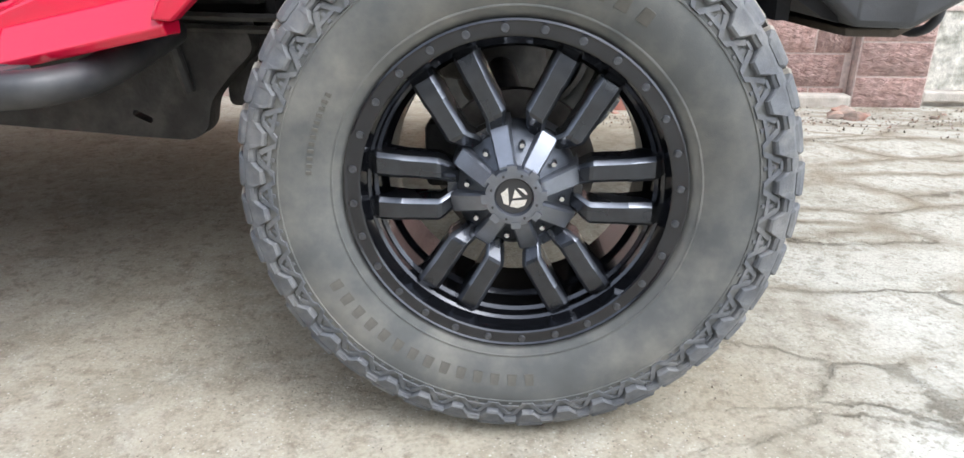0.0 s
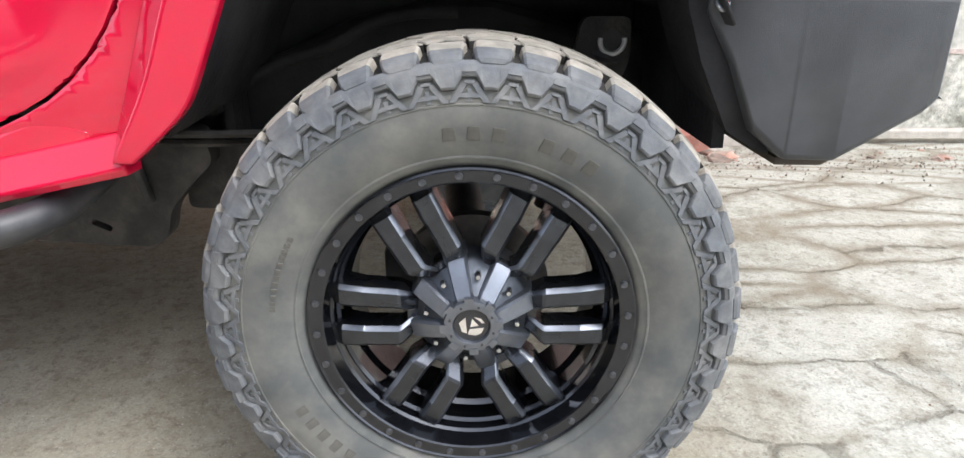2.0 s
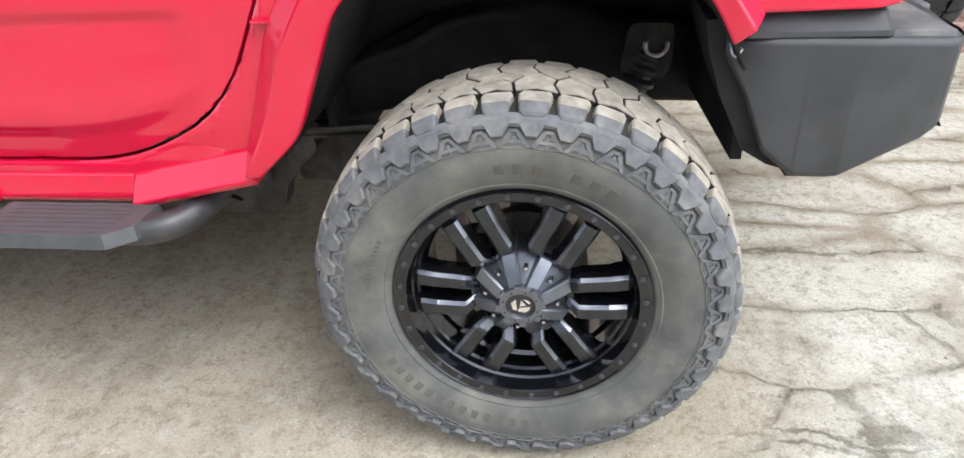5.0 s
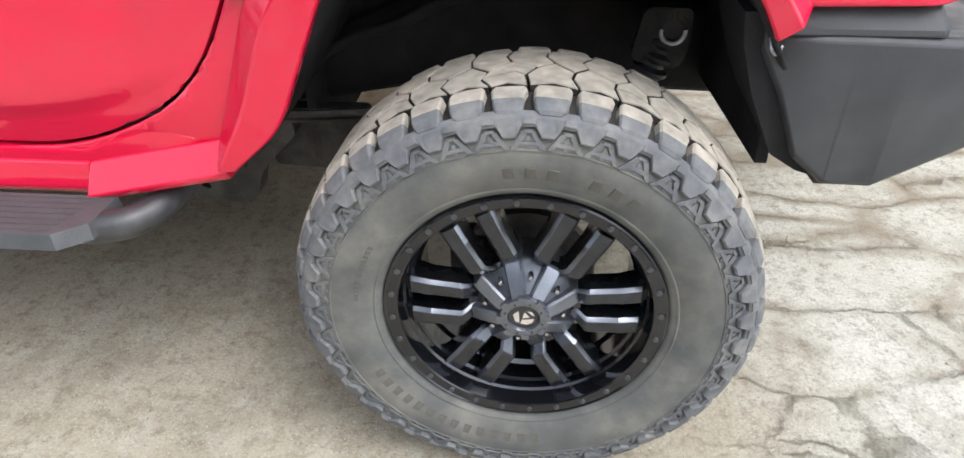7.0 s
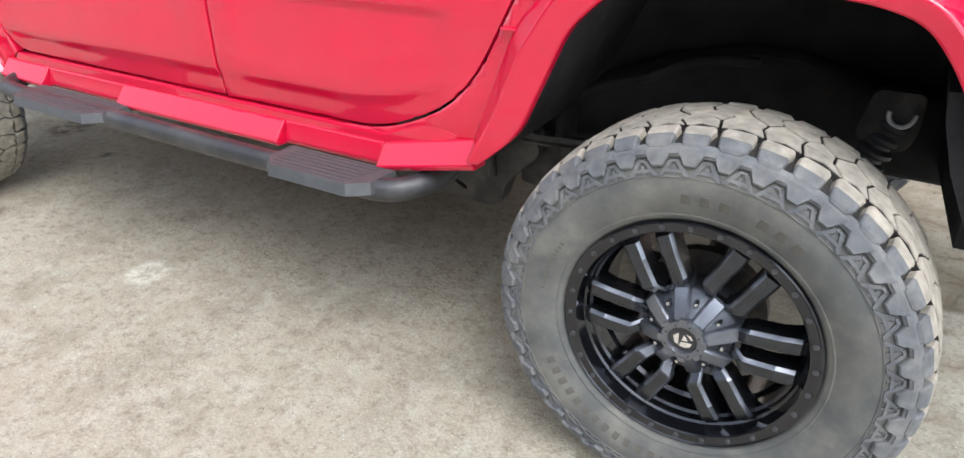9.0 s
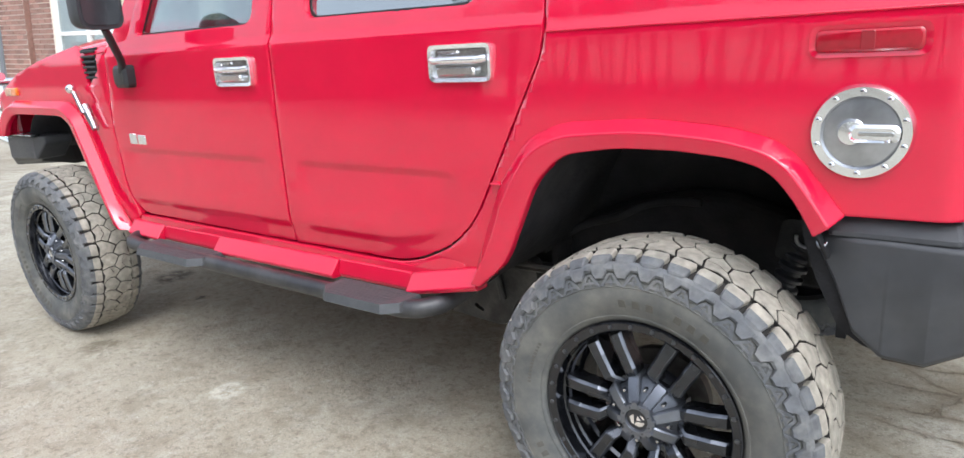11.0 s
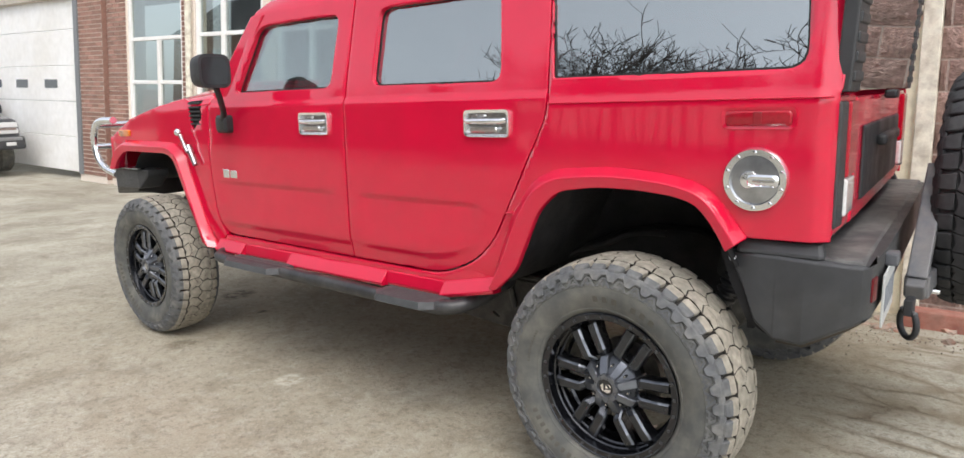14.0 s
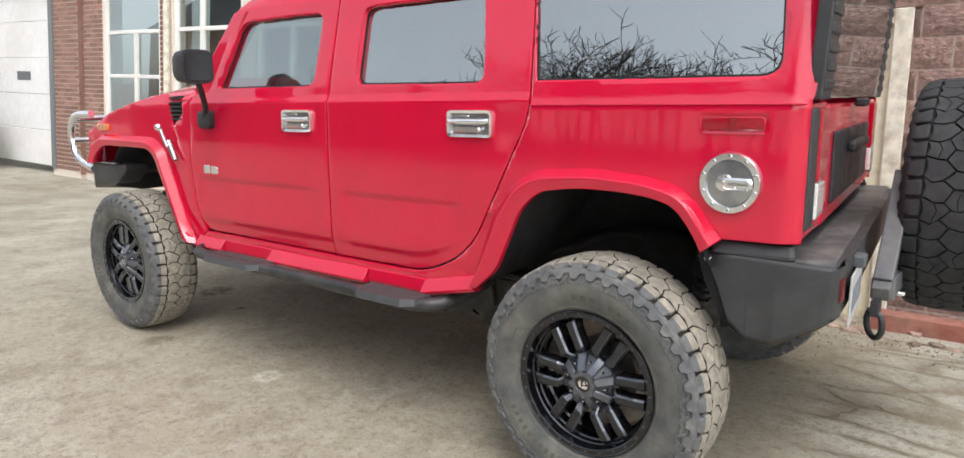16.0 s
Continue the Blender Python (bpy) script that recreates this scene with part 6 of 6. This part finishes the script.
def build_house():
    """The long house across the yard, whose roof shows in the side windows."""
    x0, x1, y0, y1 = -46.0, -22.5, -30.0, -21.0
    house = empty("house", ((x0 + x1) / 2, (y0 + y1) / 2, 0), label="long dark brick house with a slate roof across the yard", category="house")
    inv = Matrix.Translation((-(x0 + x1) / 2, -(y0 + y1) / 2, 0))
    slate = material("dark_slate", (0.035, 0.036, 0.04), 0.7, vary=0.25, grain=3, bump=0.3, bump_scale=8)

    def add(name, bm, mat, parent=house):
        bmesh.ops.transform(bm, matrix=inv, verts=bm.verts)
        return part(name, fixed(bm), mat, parent)

    add("wall", box_bm(x0, x1, y0, y1, -0.2, 9.6), BRICK)
    bm = bmesh.new()
    mid = (y0 + y1) / 2
    grow(bm, [[(x, y0 - 0.4, 9.5), (x, y1 + 0.4, 9.5), (x, mid, 13.2)] for x in (x0 - 0.3, x1 + 0.3)])
    add("roof", bm, slate)
    for x in (-27.0, -35.5, -41.0):
        add("chimney", box_bm(x, x + 0.9, mid + 0.2, mid + 0.9, 12.0, 14.2), BRICK)
    for z in (1.0, 3.8, 6.8):
        for k in range(8):
            x = x0 + 1.4 + k * 2.8
            add("window", box_bm(x, x + 1.1, y1 - 0.05, y1 + 0.03, z, z + 1.7), DARK_GLASS)


build_trees()
build_house()

# ---- more of the yard ----
RUBBLE = material("broken_brick_and_stone", (0.34, 0.27, 0.22), 0.9, vary=0.3, grain=20, per_piece=0.4, bump=0.4, bump_scale=60, stain=(0.36, 0.14, 0.09), stain_scale=3, stain_amount=0.9)
GRIT = material("mixed_grit", (0.36, 0.31, 0.24), 0.9, vary=0.2, grain=30)
gn, gl = GRIT.node_tree.nodes, GRIT.node_tree.links
piece = gn.new("ShaderNodeNewGeometry")
tones = gn.new("ShaderNodeValToRGB")
for at, tone in ((0.3, (0.16, 0.13, 0.10)), (0.6, (0.33, 0.28, 0.22)), (0.85, (0.30, 0.17, 0.12))):
    e = tones.color_ramp.elements.new(at)
    e.color = (*tone, 1)
tones.color_ramp.elements[0].color, tones.color_ramp.elements[-1].color = (0.10, 0.085, 0.07, 1), (0.55, 0.53, 0.49, 1)
gl.new(piece.outputs["Random Per Island"], tones.inputs[0])
gl.new(tones.outputs[0], gn["Principled BSDF"].inputs["Base Color"])
RED_SLAB = material("red_painted_plank", (0.30, 0.11, 0.08), 0.8, vary=0.2, grain=15, bump=0.3, bump_scale=60, stain=(0.42, 0.25, 0.2), stain_scale=6, stain_amount=0.7)


def stone_mesh(seed, size):
    bm = bmesh.new()
    bmesh.ops.create_icosphere(bm, subdivisions=2, radius=size)
    for v in bm.verts:
        k = 1 + 0.5 * noise.noise(v.co * (2.2 / size) + Vector((seed, 0, 0)))
        v.co = Vector((v.co.x * k * 1.3, v.co.y * k, v.co.z * k * 0.6))
    me = bpy.data.meshes.new("stone")
    bm.to_mesh(me)
    bm.free()
    me.materials.append(RUBBLE)
    return me


def build_debris():
    rng = random.Random(11)
    shapes = [stone_mesh(i * 3.7, 0.035 + 0.01 * i) for i in range(4)]
    for i in range(34):
        x, y = rng.uniform(0.2, 2.6), rng.uniform(2.62, 3.02)
        ob = new("stone", rng.choice(shapes))
        s = rng.uniform(0.35, 1.0)
        ob.matrix_basis = Matrix.Translation((x, y, ground_z(x, y) + 0.010 * s)) @ Matrix.Rotation(rng.uniform(0, 6.3), 4, "Z") @ Matrix.Diagonal((s, s, s, 1))
        tagged(ob, "small broken piece of stone or brick on the yard", "stone", "rubble by the wall")
    bm = bmesh.new()
    for i in range(2600):
        x, y = rng.uniform(-0.3, 2.8), rng.gauss(2.7, 0.28)
        if y > 3.1:
            continue
        s, z = rng.uniform(0.003, 0.011), ground_z(x, y)
        vs = [bm.verts.new((x + s * rng.uniform(-1, 1), y + s * rng.uniform(-1, 1), z - 0.002)) for _ in range(3)] + [bm.verts.new((x, y, z + s))]
        for f in ((0, 1, 3), (1, 2, 3), (2, 0, 3)):
            bm.faces.new([vs[j] for j in f])
    for i in range(7000):
        x, y = rng.uniform(-2.6, 2.2), rng.gauss(-0.2, 0.75)
        if abs(y) > 1.9 or noise.noise((x * 1.7, y * 1.7, 5.0)) + rng.uniform(-0.35, 0.35) < 0.0 or any(abs(x - ax) < 0.16 and y > -0.06 for ax in AXLES):
            continue
        s, z = rng.uniform(0.0012, 0.0042) * (1.5 if rng.random() < 0.06 else 1), ground_z(x, y)
        vs = [bm.verts.new((x + s * rng.uniform(-1, 1), y + s * rng.uniform(-1, 1), z - 0.002)) for _ in range(3)] + [bm.verts.new((x, y, z + s * 0.8))]
        for f in ((0, 1, 3), (1, 2, 3), (2, 0, 3)):
            bm.faces.new([vs[j] for j in f])
    tagged(part("gravel", fixed(bm), GRIT), "loose grey gravel and brick crumbs along the wall", "gravel", kind="stuff")
    plank = part("plank", fixed(box_bm(0.42, 1.3, 2.90, 3.03, -0.11, 0.02)), RED_SLAB, bevel=0.008)
    tagged(plank, "faded red timber lying along the wall base", "plank")
    ledge = part("wall_footing", fixed(box_bm(0.5, 1.838, 3.06, WALL_Y - 0.002, -0.2, -0.02)), CONCRETE, bevel=0.015)
    tagged(ledge, "pale crumbling concrete footing under the wall", "footing", kind="structure")


build_debris()

# number plate, lamps and rings on the rear bumper
PLATE = material("white_number_plate", (0.55, 0.57, 0.56), 0.35, vary=0.06)
INK = material("plate_ink", (0.22, 0.24, 0.27), 0.5)
suv_part("number_plate", fixed(box_bm(0.727, 0.733, 0.20, 0.48, 0.712, 0.858)), PLATE, "white number plate", bevel=0.002)
for k in range(6):
    y = 0.225 + k * 0.040
    suv_part("plate_bar", fixed(box_bm(0.7332, 0.735, y, y + 0.024, 0.75, 0.82)), INK)
suv_part("plate_bracket", fixed(box_bm(0.716, 0.752, 0.33, 0.39, 0.858, 0.895)), STEEL, bevel=0.006)
for m in (False, True):
    f = (lambda b: mirrored(b, MID)) if m else (lambda b: b)
    suv_part("bumper_reflector", f(bar_bm((0.714, 0.155, 0.795), (0.714, 0.155, 0.862), 0.040, 0.010, (0.1, 1, 0))), DARK_RED, "red bumper reflector", bevel=0.004)


# ---- dark pickup parked by the garage ----
DARK_PAINT = material("dark_blue_black_paint", (0.018, 0.020, 0.028), 0.35, coat=0.8, vary=0.1)


def build_pickup():
    truck = empty("pickup_truck", (-17.0, 2.45, 0.14), label="dark full-size pickup truck parked by the garage", category="car")
    inv = Matrix.Translation((17.0, -2.45, 0))

    def add(name, bm, mat, **kw):
        bmesh.ops.transform(bm, matrix=inv, verts=bm.verts)
        return part(name, bm, mat, truck, **kw)

    y0, y1 = 1.45, 3.42
    nose_x = -15.55
    prof = [(nose_x, 0.55), (nose_x, 0.98), (nose_x - 0.06, 1.10), (nose_x - 1.15, 1.20), (nose_x - 1.85, 1.78), (nose_x - 3.1, 1.82), (nose_x - 3.5, 1.2), (nose_x - 5.2, 1.2), (nose_x - 5.2, 0.55)]
    bm = bmesh.new()
    rings = []
    for t, ins in ((0, 0.10), (0.06, 0.02), (0.5, 0.0), (0.94, 0.02), (1, 0.10)):
        y = y0 + (y1 - y0) * t
        rings.append([(x - (ins if x > nose_x - 0.1 else 0), y, z - (0.05 if t in (0, 1) and z > 1 else 0)) for x, z in prof])
    grow(bm, rings)
    add("body", fixed(bm), DARK_PAINT, bevel=0.07, segs=4, smooth=50)
    add("windscreen", bar_bm((nose_x - 1.20, 2.43, 1.25), (nose_x - 1.80, 2.43, 1.75), 1.6, 0.02), DARK_GLASS)
    add("bumper", fixed(box_bm(nose_x - 0.15, nose_x + 0.14, y0 - 0.01, y1 + 0.01, 0.48, 0.74)), BUMPER, bevel=0.04, segs=3)
    add("bumper_trim", fixed(box_bm(nose_x + 0.10, nose_x + 0.155, y0 + 0.05, y1 - 0.05, 0.66, 0.73)), material("dull_silver_trim", (0.32, 0.33, 0.34), 0.4, metal=0.6, vary=0.1), bevel=0.01)
    add("grille", fixed(box_bm(nose_x - 0.02, nose_x + 0.025, y0 + 0.48, y1 - 0.48, 0.76, 1.02)), BLACK_PLASTIC, bevel=0.01)
    add("grille_bar", fixed(box_bm(nose_x + 0.02, nose_x + 0.05, y0 + 0.10, y1 - 0.10, 0.87, 0.92)), CHROME, bevel=0.008)
    for y in (y0 + 0.07, y1 - 0.45):
        for z in (0.80, 0.93):
            add("headlight", fixed(box_bm(nose_x - 0.05, nose_x + 0.035, y, y + 0.38, z, z + 0.10)), REAR_WHITE, bevel=0.012)
        add("fog_light", fixed(box_bm(nose_x + 0.10, nose_x + 0.15, y + 0.1, y + 0.28, 0.56, 0.63)), REAR_WHITE, bevel=0.01)
    for y in (y0 - 0.16, y1 + 0.02):
        add("door_mirror", fixed(box_bm(nose_x - 1.65, nose_x - 1.5, y, y + 0.14, 1.22, 1.40)), BLACK_PLASTIC, bevel=0.03, segs=3)
    for x in (nose_x - 0.85, nose_x - 4.2):
        for y in (y0 + 0.03, y1 - 0.30):
            bm = tube_bm([(x, y, 0.38), (x, y + 0.04, 0.38), (x, y + 0.22, 0.38), (x, y + 0.27, 0.38)], [0.33, 0.38, 0.38, 0.33], 28)
            add("wheel", fixed(bm), RUBBER, smooth=40)


build_pickup()
